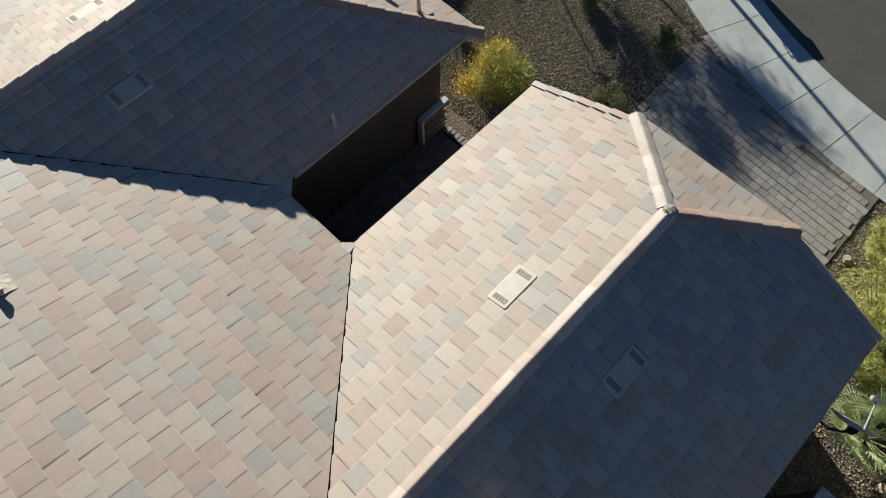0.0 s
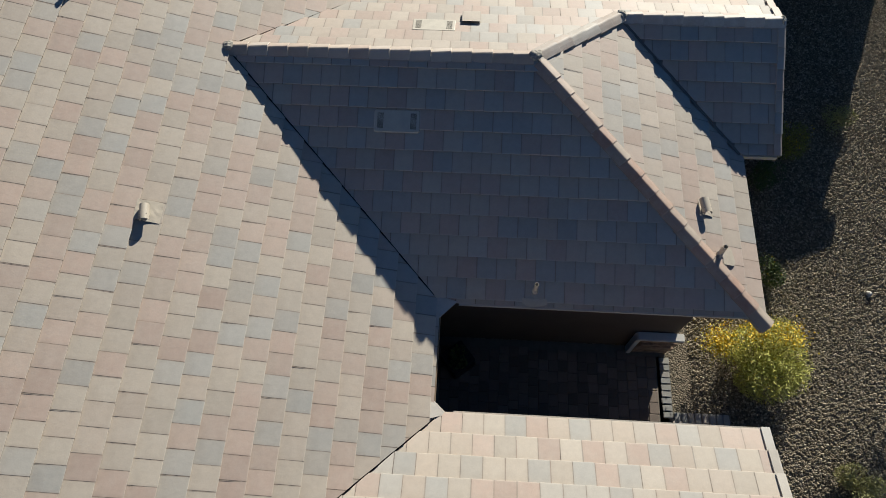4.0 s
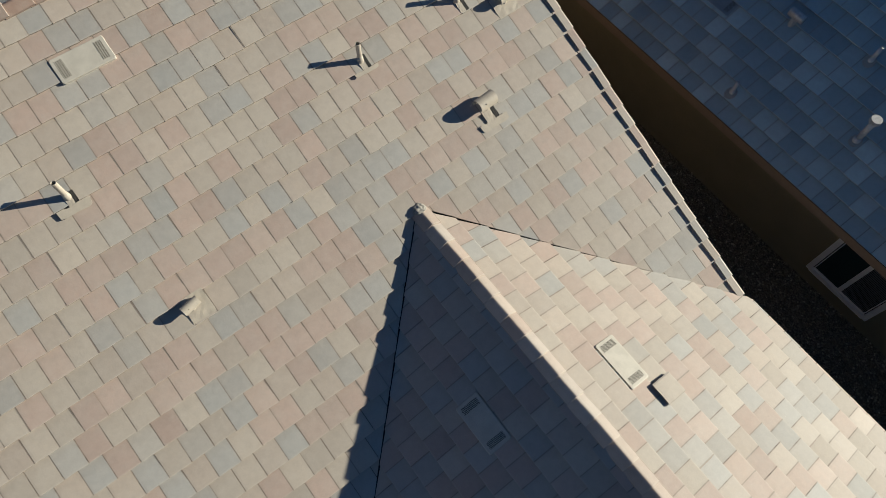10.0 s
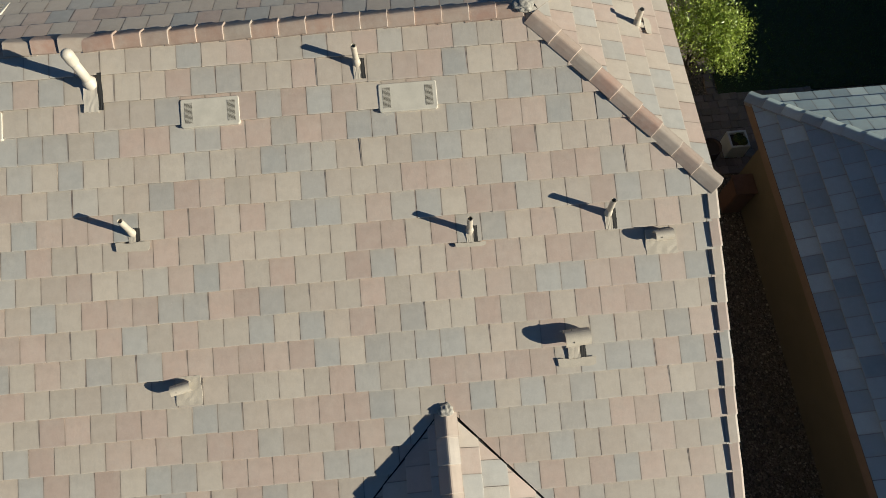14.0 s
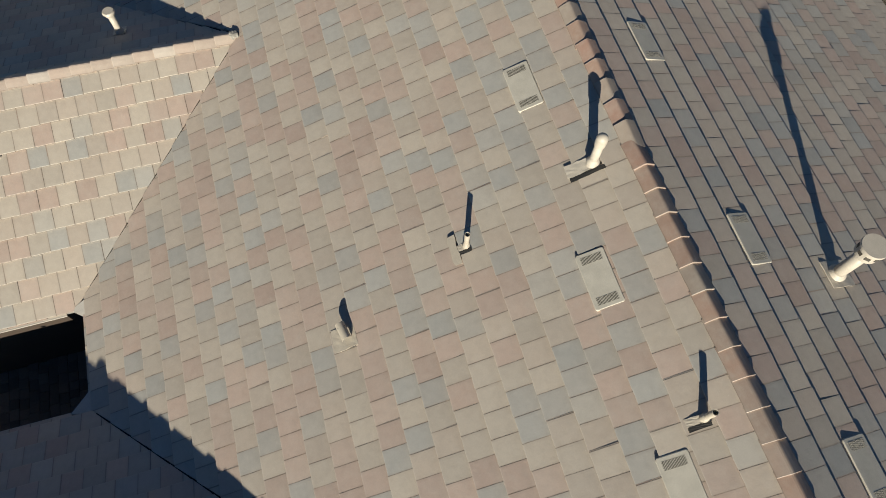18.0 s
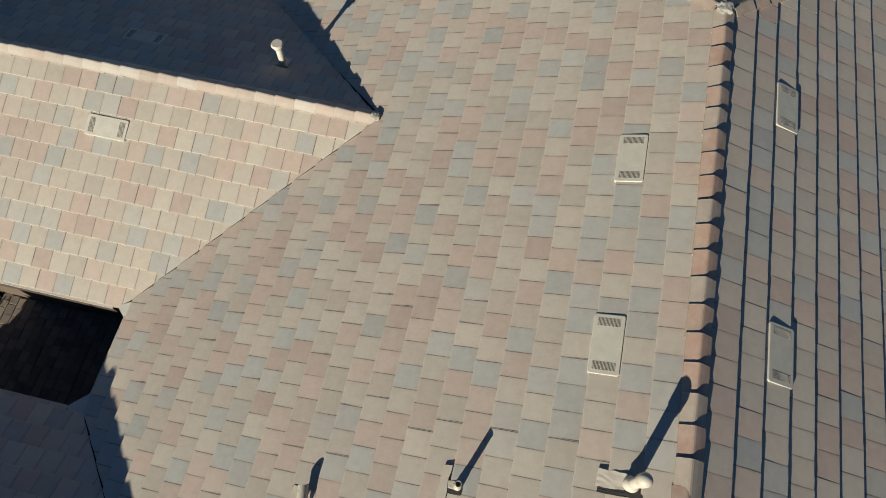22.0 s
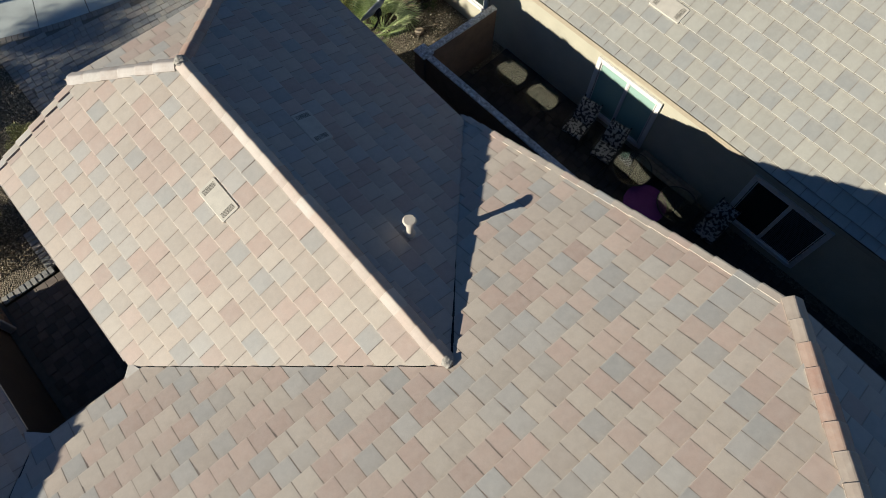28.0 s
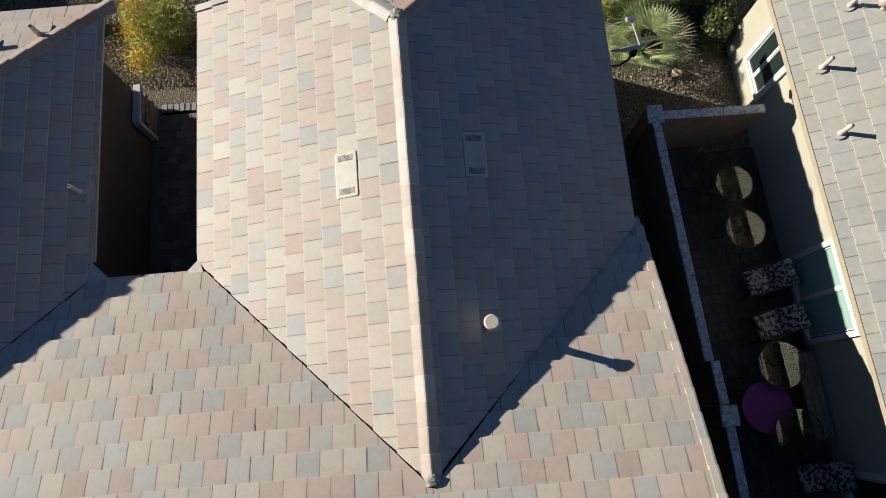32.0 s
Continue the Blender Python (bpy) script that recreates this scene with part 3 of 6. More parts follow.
for i, (q, size) in enumerate((((0, -0.05, ZA + 0.06), (0.10, 0.09, 0.045)), ((0, 5.27, ZA + 0.075), (0.11, 0.11, 0.05)), ((-1.6, 6.95, ZG + 0.07), (0.10, 0.10, 0.05)), ((-1.6, 9.95, ZG + 0.04), (0.10, 0.04, 0.07)),
                               ((XB, 0.15, ZB + 0.06), (0.10, 0.09, 0.045)), ((XB, 7.5, ZB + 0.075), (0.12, 0.11, 0.05)), ((-1.5, YM, ZM + 0.075), (0.13, 0.13, 0.055)), ((11.28, YM, ZM + 0.075), (0.13, 0.13, 0.055)))):
    blob("mortar", q, size, house, seed=i, label="rough grey mortar at a ridge joint")
# folded metal over the small gable's ridge end
part("ridge_end", prism_bm([Vector(v) for v in ((-1.78, 9.93, ZG - 0.03), (-1.6, 9.93, ZG + 0.095), (-1.42, 9.93, ZG - 0.03), (-1.42, 9.93, ZG - 0.10), (-1.78, 9.93, ZG - 0.10))], (0, 0.075, 0)), GUTTER, house, "folded grey metal ridge end")
# rakes
rake_line("rake", house, (XW, 3.75, m_z(3.75)), (XW, -2.5, m_z(-2.5)), (1, 0))
rake_line("rake", house, (XE, 3.95, m_z(3.95)), (XE, -2.5, m_z(-2.5)), (-1, 0), low=0.016)
rake_line("rake", house, (XW, -13.8, m_z(-13.8)), (XW, -7.45, m_z(-7.45)), (1, 0))
rake_line("rake", house, (XE, -13.8, m_z(-13.8)), (XE, -7.45, m_z(-7.45)), (-1, 0), low=0.016)
rake_line("rake", house, (-3.98, 9.97, ZA - K * 3.98), (-1.7, 9.97, ZA - K * 1.7), (0, -1))
rake_line("rake", house, (0.73, 9.97, ZG - K * 2.33), (-1.5, 9.97, ZG - K * 0.1), (0, -1))
rake_line("rake", house, (XB - 3.92, 9.09, ZB - K * 3.92), (XB - 1.75, 9.09, ZB - K * 1.75), (0, -1))
rake_line("rake", house, (XB + 3.89, 9.09, ZB - K * 3.89), (XB + 1.75, 9.09, ZB - K * 1.75), (0, -1))


def valley(p0, p1, label="metal valley line, its channel's shade put into the colour", material=LEAD, lift=0.0):
    p0, p1 = Vector(p0), Vector(p1)
    d = (p1 - p0).normalized()
    x = d.cross(Vector((0, 0, 1))).normalized()
    bm = bmesh.new()
    a = [bm.verts.new(p + x * s * w + Vector((0, 0, z))) for p in (p0, p1) for s, w, z in ((-1, 0.06, 0.014 + lift), (0, 0, 0.004 + lift), (1, 0.06, 0.014 + lift))]
    bm.faces.new((a[0], a[1], a[4], a[3]))
    bm.faces.new((a[1], a[2], a[5], a[4]))
    b = bmesh.ops.extrude_face_region(bm, geom=bm.faces[:])
    bmesh.ops.translate(bm, verts=[v for v in b["geom"] if isinstance(v, bmesh.types.BMVert)], vec=(0, 0, -0.006))
    return part("valley", bm, material, house, label)


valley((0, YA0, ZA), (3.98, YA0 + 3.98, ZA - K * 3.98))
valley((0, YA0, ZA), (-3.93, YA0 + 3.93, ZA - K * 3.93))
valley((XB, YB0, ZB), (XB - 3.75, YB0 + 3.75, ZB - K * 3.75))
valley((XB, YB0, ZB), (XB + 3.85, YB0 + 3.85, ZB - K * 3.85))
# An added strip, raised to cover dark gaps between the cut tiles.
valley((-1.6, 6.94, ZG), (0.73, 9.27, ZG - K * 2.33), "added filler strip in the valley beside the small gable", plain("valley_filler", (0.22, 0.19, 0.17), 0.9), 0.03)


def edge_board(p0, p1, out, name="fascia", material=FASCIA, h=0.2, drop=0.03, t=0.03):
    p0, p1, o = Vector(p0), Vector(p1), Vector((*out, 0)) * t
    z0, z1 = Vector((0, 0, -drop)), Vector((0, 0, -drop - h))
    bm = prism_bm([p0 + z0, p1 + z0, p1 + z1, p0 + z1], o)
    return part(name, bm, material, house)


ZE = m_z(YE)
edge_board((3.93, 4.15, ZA - K * 3.93), (3.93, 9.2, ZA - K * 3.93), (1, 0), material=GUTTER, h=0.05, drop=-0.01, name="eave_trim")
edge_board((3.95, YE, ZE), (5.9, YE, ZE), (0, 1))
edge_board((XB - 3.92, 4.15, ZB - K * 3.92), (XB - 3.92, 9.07, ZB - K * 3.92), (-1, 0), material=FASCIA_DARK, drop=0.02)
edge_board((XB - 3.92, 4.15, ZB - K * 3.92), (XB - 3.92, 9.07, ZB - K * 3.92), (-1, 0), material=GUTTER, h=0.03, drop=-0.012, t=0.036, name="eave_trim")
edge_board((XB + 3.89, 4.12, ZB - K * 3.89), (XB + 3.89, 9.07, ZB - K * 3.89), (1, 0))
edge_board((0.76, 9.3, ZA - K * 4.05), (4.05, 9.3, ZA - K * 4.05), (0, 1))
edge_board((-3.98, 3.9, ZA - K * 3.98), (-3.98, 9.95, ZA - K * 3.98), (-1, 0))
edge_board((0.73, 9.27, ZG - K * 2.33), (0.73, 9.95, ZG - K * 2.33), (1, 0), material=GUTTER, h=0.09, drop=0.0)
edge_board((XB - 1.79, 9.27, ZB - K * 1.79), (XB + 1.79, 9.27, ZB - K * 1.79), (0, 1), material=GUTTER, h=0.14)
edge_board((XW, -13.78, ZE), (XE, -13.78, ZE), (0, -1))
for x, s in ((XW - 0.05, -1), (XE + 0.05, 1)):
    edge_board((x, YM - 2.4, ZM - K * 2.38), (x, YM + 2.4, ZM - K * 2.38), (s, 0))


def wall(p0, p1, z=2.68, t=0.18, name="wall", tops=None):
    """A stucco wall from p0 to p1 in plan, thick to its left. tops: further (distance, height) points of its upper edge."""
    p0, p1 = Vector((*p0, 0)), Vector((*p1, 0))
    d = (p1 - p0)
    n = Vector((-d.y, d.x, 0)).normalized() * t
    pts = [p0, p1, p1 + Vector((0, 0, z))]
    for f, h in reversed(tops or ()):
        pts.append(p0 + d * f + Vector((0, 0, h)))
    pts.append(p0 + Vector((0, 0, z)))
    return part(name, prism_bm(pts, n), STUCCO, house)


wall((-3.55, -13.4), (13.3, -13.4))
wall((13.3, -13.22), (13.3, 3.5), tops=[(0.34, 5.15), (0.66, 5.15)])
wall((13.3, 3.5), (13.2, 4.0))
wall((-3.55, 3.5), (-3.55, -13.22), tops=[(0.33, 5.15), (0.66, 5.15)])
wall((-3.55, 8.72), (-3.55, 3.5))
wall((-0.35, 8.9), (-3.37, 8.9), tops=[(0.42, 3.4)])
wall((3.68, 8.40), (-0.35, 8.40))
wall((-0.35, 8.40), (-0.35, 8.72))
wall((3.68, 3.4), (3.68, 8.22))
wall((6.12, 3.4), (3.86, 3.4))
wall((6.12, 8.7), (6.12, 3.4))
wall((13.2, 8.7), (6.3, 8.7), tops=[(0.25, 3.3), (0.75, 3.3)])
wall((13.2, 4.0), (13.2, 8.52))


def apron(p, q, r, name="valley_apron"):
    """A three-cornered metal plate across the foot of a valley."""
    bm = prism_bm([Vector(p), Vector(q), Vector(r)], (0, 0, -0.03))
    return part(name, bm, GUTTER, house, "pale metal apron at a valley foot")


apron((3.92, 4.12, ZA - K * 3.9 + 0.04), (4.27, 3.78, ZE + 0.04), (3.80, 3.72, ZE + 0.09))
apron((5.80, 4.06, ZB - K * 3.9 + 0.04), (5.56, 3.78, ZE + 0.04), (5.92, 3.72, ZE + 0.10))

# stone-faced sill box on the courtyard wall
STONE = plain("stacked_stone", (0.30, 0.21, 0.15), 0.85, scale=9, vary=0.45, grain=50, relief=0.6)
box = tagged(new("wainscot"), "stacked stone wainscot with a pale moulded cap", "wainscot")
for i in range(6):
    for j in range(3):
        y0 = 7.70 + j * 0.24 + (0.08 if i % 2 else 0)
        part("stone", box_bm((3.70, y0, 0.02 + i * 0.155), (3.80 + rnd.uniform(0, 0.04), y0 + 0.235, 0.165 + i * 0.155), 0.01), STONE, box)
part("cap", box_bm((3.70, 7.62, 0.945), (3.87, 8.52, 1.01), 0.015), TRIM, box, "pale moulded cap")
part("side_trim", box_bm((3.70, 7.60, 0.0), (3.86, 7.69, 0.945), 0.01), TRIM, box)
# ---- ground and street ----
def gravel_material():
    m, t, p = nodes_of("gravel")
    g = t.nodes.new("ShaderNodeNewGeometry")
    v = t.nodes.new("ShaderNodeTexVoronoi")
    v.inputs["Scale"].default_value = 32.0
    t.links.new(g.outputs["Position"], v.inputs["Vector"])
    c = ramp(t, v.outputs["Color"], [(0.1, (0.152, 0.133, 0.095)), (0.45, (0.298, 0.258, 0.182)), (0.75, (0.426, 0.369, 0.267)), (0.95, (0.563, 0.495, 0.377))])
    big = ramp(t, world_noise(t, 0.35, 4, 0.6), [(0.3, (0.8, 0.8, 0.8)), (0.7, (1.12, 1.08, 1.05))])
    c = mix_rgb(t, 1.0, c, big, "MULTIPLY")
    edge = ramp(t, v.outputs["Distance"], [(0.0, (1.0, 1.0, 1.0)), (0.5, (0.6, 0.6, 0.6))])
    c = mix_rgb(t, 1.0, c, edge, "MULTIPLY")
    t.links.new(c, p.inputs["Base Color"])
    p.inputs["Roughness"].default_value = 0.9
    bump(t, p, math_node(t, "MULTIPLY", v.outputs["Distance"], -1.0), 1.0, 0.06)
    return m


def pebble_material():
    m, t, p = nodes_of("pebble")
    g = t.nodes.new("ShaderNodeNewGeometry")
    c = ramp(t, g.outputs["Random Per Island"], [(0.0, (0.117, 0.100, 0.070)), (0.4, (0.282, 0.243, 0.167)), (0.75, (0.430, 0.369, 0.265)), (1.0, (0.594, 0.523, 0.404))])
    t.links.new(c, p.inputs["Base Color"])
    p.inputs["Roughness"].default_value = 0.85
    return m


GRAVEL, PEBBLE = gravel_material(), pebble_material()
CONCRETE = plain("pale_concrete", (0.555, 0.60, 0.57), 0.85, scale=1.2, vary=0.15, grain=80, relief=0.3)
ASPHALT = plain("asphalt", (0.10, 0.098, 0.088), 0.85, scale=0.8, vary=0.2, grain=120, relief=0.6)
bm = bmesh.new()
bmesh.ops.create_grid(bm, x_segments=8, y_segments=8, size=600)
tagged(part("ground", bm, GRAVEL), "tan and grey desert gravel ground", "ground", kind="structure")

SC, SR = Vector((13.4, 30.4)), 16.37   # centre and radius of the pavement's inner edge


def arc(r, a):
    return Vector((SC.x + r * math.sin(a), SC.y - r * math.cos(a)))


def arc_slab(r0, r1, a0, a1, z0, z1, n=4):
    bm = bmesh.new()
    ring = []
    for i in range(n + 1):
        a = a0 + (a1 - a0) * i / n
        p, q = arc(r0, a), arc(r1, a)
        ring.append([bm.verts.new((*p, z0)), bm.verts.new((*p, z1)), bm.verts.new((*q, z1)), bm.verts.new((*q, z0))])
    for a, b in zip(ring, ring[1:]):
        for k in range(4):
            bm.faces.new((a[k], a[(k + 1) % 4], b[(k + 1) % 4], b[k]))
    bm.faces.new(ring[0])
    bm.faces.new(ring[-1][::-1])
    return bm


pavement = tagged(new("pavement"), "pale concrete pavement slabs curving round the street", "pavement", kind="structure")
step = 1.5 / SR
joints = [-0.5845 - step * i for i in range(10, 0, -1)] + [-0.5845, -0.4865, -0.4157, -0.3219, -0.2398, -0.1492] + [-0.1492 + step * i for i in range(1, 8)]
for a, b in zip(joints, joints[1:]):
    part("slab", arc_slab(SR - 1.55, SR, a + 0.0007, b - 0.0007, -0.05, 0.035), CONCRETE, pavement)
kerb = tagged(new("kerb"), "rolled concrete kerb along the street", "kerb", kind="structure")
for a, b in zip(joints, joints[1:]):
    part("kerb_stone", arc_slab(SR - 2.0, SR - 1.556, a + 0.0004, b - 0.0004, -0.06, 0.028), CONCRETE, kerb)
bm = bmesh.new()
ring = [bm.verts.new((*arc(SR - 2.003, -1.6 + 2.6 * i / 48), 0.008)) for i in range(49)]
bm.faces.new(ring)
tagged(part("road", bm, ASPHALT), "dark asphalt street inside the kerb", "road", kind="structure")


def paver_material(name, stops):
    m, t, p = nodes_of(name)
    base = ramp(t, piece_random(t), stops)
    base = mix_rgb(t, 1.0, base, ramp(t, world_noise(t, 70, 4, 0.7), [(0.3, (0.75, 0.75, 0.75)), (0.7, (1.15, 1.15, 1.15))]), "MULTIPLY")
    t.links.new(base, p.inputs["Base Color"])
    p.inputs["Roughness"].default_value = 0.85
    bump(t, p, world_noise(t, 60, 4, 0.7), 0.5, 0.006)
    return m


PAVER = paver_material("tumbled_paver", [(0, (0.32, 0.325, 0.31)), (0.3, (0.39, 0.385, 0.36)), (0.5, (0.42, 0.375, 0.33)), (0.7, (0.43, 0.415, 0.37)), (0.85, (0.36, 0.365, 0.355)), (1, (0.49, 0.46, 0.39))])
COURT_PAVER = paver_material("court_paver", [(0, (0.169, 0.142, 0.119)), (0.5, (0.221, 0.182, 0.154)), (1, (0.273, 0.230, 0.189))])
# Darker than the other pavers: the walled court's shade is put into the colour.
PATIO_PAVER = paver_material("shade_toned_paver", [(0, (0.045, 0.038, 0.034)), (0.5, (0.06, 0.05, 0.044)), (1, (0.075, 0.063, 0.055))])
SAND = plain("joint_sand", (0.20, 0.185, 0.155), 0.95)


SOIL = plain("dark_soil", (0.07, 0.055, 0.04), 0.95)


def paver_shape(w, d, h=0.05, r=0.014):
    ring = [(r, 0), (w - r, 0), (w, r), (w, d - r), (w - r, d), (r, d), (0, d - r), (0, r)]
    cx, cy = w / 2, d / 2
    low = [(x, y, 0) for x, y in ring]
    mid = [(x, y, h - 0.008) for x, y in ring]
    top = [(cx + (x - cx) * 0.91, cy + (y - cy) * 0.91, h) for x, y in ring]
    faces = [tuple(range(16, 24))]
    for i in range(8):
        j = (i + 1) % 8
        faces += [(i, j, 8 + j, 8 + i), (8 + i, 8 + j, 16 + j, 16 + i)]
    return low + mid + top, faces


def lay_pavers(name, label, inside_fn, x0, x1, y0, y1, z, turn, near, most=300, material=None, sizes=((0.235, 0.20), (0.175, 0.20), (0.205, 0.20))):
    """Rows of tumbled pavers on sand, with rows of differing lengths."""
    base = tagged(new(name), label, "paving", kind="structure")
    meshes = []
    for w, d in sizes:
        me = bpy.data.meshes.new("paver")
        vs, fs = paver_shape(w - 0.007, d - 0.007, 0.05, 0.011) if material is None else paver_shape(w - 0.004, d - 0.004, 0.05, 0.004)
        me.from_pydata(vs, [], fs)
        me.materials.append(material or PAVER)
        meshes.append((w, d, me, vs, fs))
    verts, faces, count = [], [], 0
    y = y0
    rot = Matrix.Translation(((x0 + x1) / 2, (y0 + y1) / 2, 0)) @ Matrix.Rotation(turn, 4, "Z") @ Matrix.Translation((-(x0 + x1) / 2, -(y0 + y1) / 2, 0))
    while y < y1:
        x = x0 - rnd.uniform(0, 0.3)
        while x < x1:
            w, d, me, vs, fs = meshes[rnd.choice((0, 0, 1, 2))]
            m = rot @ Matrix.Translation((x + rnd.uniform(0, 0.004), y + rnd.uniform(-0.006, 0.008), z + rnd.uniform(-0.005, 0.004))) @ Matrix.Rotation(rnd.gauss(0, 0.014), 4, "Z")
            c = m @ Vector((w / 2, d / 2, 0))
            if inside_fn(c.x, c.y):
                if count < most and near(c.x, c.y):
                    link_mesh("paver", me, None, base, "", m)
                    count += 1
                else:
                    n = len(verts)
                    verts.extend((m @ Vector(v))[:] for v in vs)
                    faces.extend(tuple(n + i for i in f) for f in fs)
            x += w
        y += sizes[0][1]
    me = bpy.data.meshes.new("pavers")
    me.from_pydata(verts, [], faces)
    rest = link_mesh("pavers", me, material or PAVER, base)
    rest["kind"] = "stuff"
    return base


def on_drive(x, y):
    return 7.12 < x < 12.55 and y > 8.9 and (Vector((x, y)) - SC).length > SR + 0.26


lay_pavers("driveway", "tumbled grey-brown paver driveway with sandy joints", on_drive, 6.4, 13.3, 8.7, 16.2, 0.0, radians(-4), lambda x, y: y > 11.6, sizes=((0.235, 0.195), (0.16, 0.195), (0.195, 0.195)))
edge_course = tagged(new("paver_edging"), "brownish soldier course of pavers edging the driveway", "paving", kind="structure")
DARK_PAVER = paver_material("dark_paver", [(0, (0.27, 0.25, 0.225)), (0.5, (0.35, 0.315, 0.27)), (1, (0.41, 0.365, 0.30))])
course = bpy.data.meshes.new("paver")
course.from_pydata(*[[v for v in paver_shape(0.138, 0.20)[0]], [], paver_shape(0.138, 0.20)[1]])
course.materials.append(DARK_PAVER)
for i in range(37):
    a = -0.402 + 0.15 * i / SR
    p = arc(SR + 0.012, a)
    link_mesh("paver", course, None, edge_course, "", Matrix.Translation((p.x, p.y, rnd.uniform(-0.003, 0.003))) @ Matrix.Rotation(a + math.pi, 4, "Z"))
for i in range(42):
    link_mesh("paver", course, None, edge_course, "", Matrix.Translation((7.12, 9.0 + 0.15 * i, rnd.uniform(-0.003, 0.003))) @ Matrix.Rotation(math.pi / 2, 4, "Z"))
part("sand_bed", box_bm((7.05, 8.9, 0.0), (12.6, 14.3, 0.034)), SAND, bpy.data.objects["driveway"])
part("sand_bed", arc_slab(SR + 0.002, SR + 0.9, -0.402, -0.06, 0.0, 0.036, 12), SAND, bpy.data.objects["driveway"])
lay_pavers("courtyard_paving", "dark brown pavers in the shaded entry court", lambda x, y: 3.86 < x < 6.1 and 3.55 < y < 8.2, 3.7, 6.3, 3.4, 8.4, 0.0, 0.0, lambda x, y: y > 5.5, 160, COURT_PAVER)
part("sand_bed", box_bm((3.7, 3.4, 0.0), (6.1, 8.4, 0.02)), SAND, bpy.data.objects["courtyard_paving"])
border = tagged(new("paver_border"), "row of pale border pavers at the entry court", "paving", kind="structure")
for i in range(9):
    dx, w = rnd.uniform(-0.004, 0.004), rnd.uniform(0.118, 0.13)
    part("paver", box_bm((3.93 + i * 0.137 + dx, 8.27 + dx, 0.0), (3.93 + i * 0.137 + dx + w, 8.47 + rnd.uniform(-0.006, 0.006), 0.053), 0.012), PAVER, border)
for i in range(8):
    dx, w = rnd.uniform(-0.004, 0.004), rnd.uniform(0.118, 0.13)
    part("paver", box_bm((5.03 + dx, 8.49 + i * 0.137 + dx, 0.0), (5.23 + rnd.uniform(-0.006, 0.006), 8.49 + i * 0.137 + w, 0.053), 0.012), PAVER, border)
lay_pavers("garden_path", "tumbled tan pavers of a path beside the house", lambda x, y: 5.3 < x < 6.1 and 8.3 < y < 9.6, 5.2, 6.2, 8.25, 9.6, 0.0, 0.0, lambda x, y: True, 60)
part("sand_bed", box_bm((3.9, 8.22, 0.0), (6.1, 8.48, 0.02)), SAND, bpy.data.objects["garden_path"])
part("sand_bed", box_bm((5.02, 8.48, 0.0), (6.1, 9.6, 0.021)), SAND, bpy.data.objects["garden_path"])


def scatter_pebbles(name, label, count, fn, x0, x1, y0, y1, lo=0.011, hi=0.030, seed=1):
    r = np.random.default_rng(seed)
    xs, ys = r.uniform(x0, x1, count), r.uniform(y0, y1, count)
    keep = np.array([fn(a, b) for a, b in zip(xs, ys)])
    xs, ys = xs[keep], ys[keep]
    n = len(xs)
    size = r.uniform(lo, hi, n)[:, None, None]
    base = np.array([(1, 0, 0), (0.25, 0.8, 0.1), (-0.7, 0.5, 0), (-0.8, -0.5, 0.05), (0.3, -0.85, 0), (0.1, 0.05, 1.0), (0, 0, -0.5)], float)
    pts = base[None] * (1 + r.uniform(-0.3, 0.3, (n, 7, 3))) * size
    a = r.uniform(0, 2 * np.pi, n)
    ca, sa = np.cos(a)[:, None], np.sin(a)[:, None]
    px, py = pts[:, :, 0] * ca - pts[:, :, 1] * sa, pts[:, :, 0] * sa + pts[:, :, 1] * ca
    v = np.stack([px + xs[:, None], py + ys[:, None], pts[:, :, 2] + size[:, :, 0] * 0.3], 2).reshape(-1, 3)
    f = []
    for i in range(5):
        f += [(i, (i + 1) % 5, 5), ((i + 1) % 5, i, 6)]
    faces = (np.array(f)[None] + 7 * np.arange(n)[:, None, None]).reshape(-1, 3)
    me = bpy.data.meshes.new(name)
    me.from_pydata(v.tolist(), [], faces.tolist())
    ob = link_mesh(name, me, PEBBLE)
    return tagged(ob, label, "gravel", kind="stuff")


def front_yard(x, y):
    if x > -0.4 and x < 12 and y < 8.9:
        return False
    return not on_drive(x, y) and (Vector((x, y)) - SC).length > SR + 0.02 and not (3.8 < x < 6.1 and y < 8.48) and not (5.0 < x < 6.12 and y < 9.62) and not (-3.6 < x < 3.7 and y < 8.9)


scatter_pebbles("pebbles", "loose tan and grey pebbles in the front yard", 115000, front_yard, -7.0, 7.1, 8.5, 20.0, seed=3)
scatter_pebbles("pebbles", "loose pebbles in the planted bed", 9000, lambda x, y: not on_drive(x, y) and (Vector((x, y)) - SC).length > SR, 12.6, 17.4, 6.6, 14.6, seed=4)
scatter_pebbles("pebbles", "dark pebbles in the side yard", 12000, lambda x, y: y > -5.45 or (y < -7.75 and x > -7.03), -7.05, -3.6, -11.0, 8.7, seed=5)

# pavers by the neighbour's back corner
lay_pavers("side_paving", "dark brown pavers beside the lawn in shade", lambda x, y: (-9.5 < x < -4.0 and -7.72 < y < -5.5) or (-7.25 < x < -7.03 and -13 < y < -7.7), -9.6, -3.9, -13.0, -5.4, 0.0, 0.0, lambda x, y: x < -5.5, 160, COURT_PAVER)
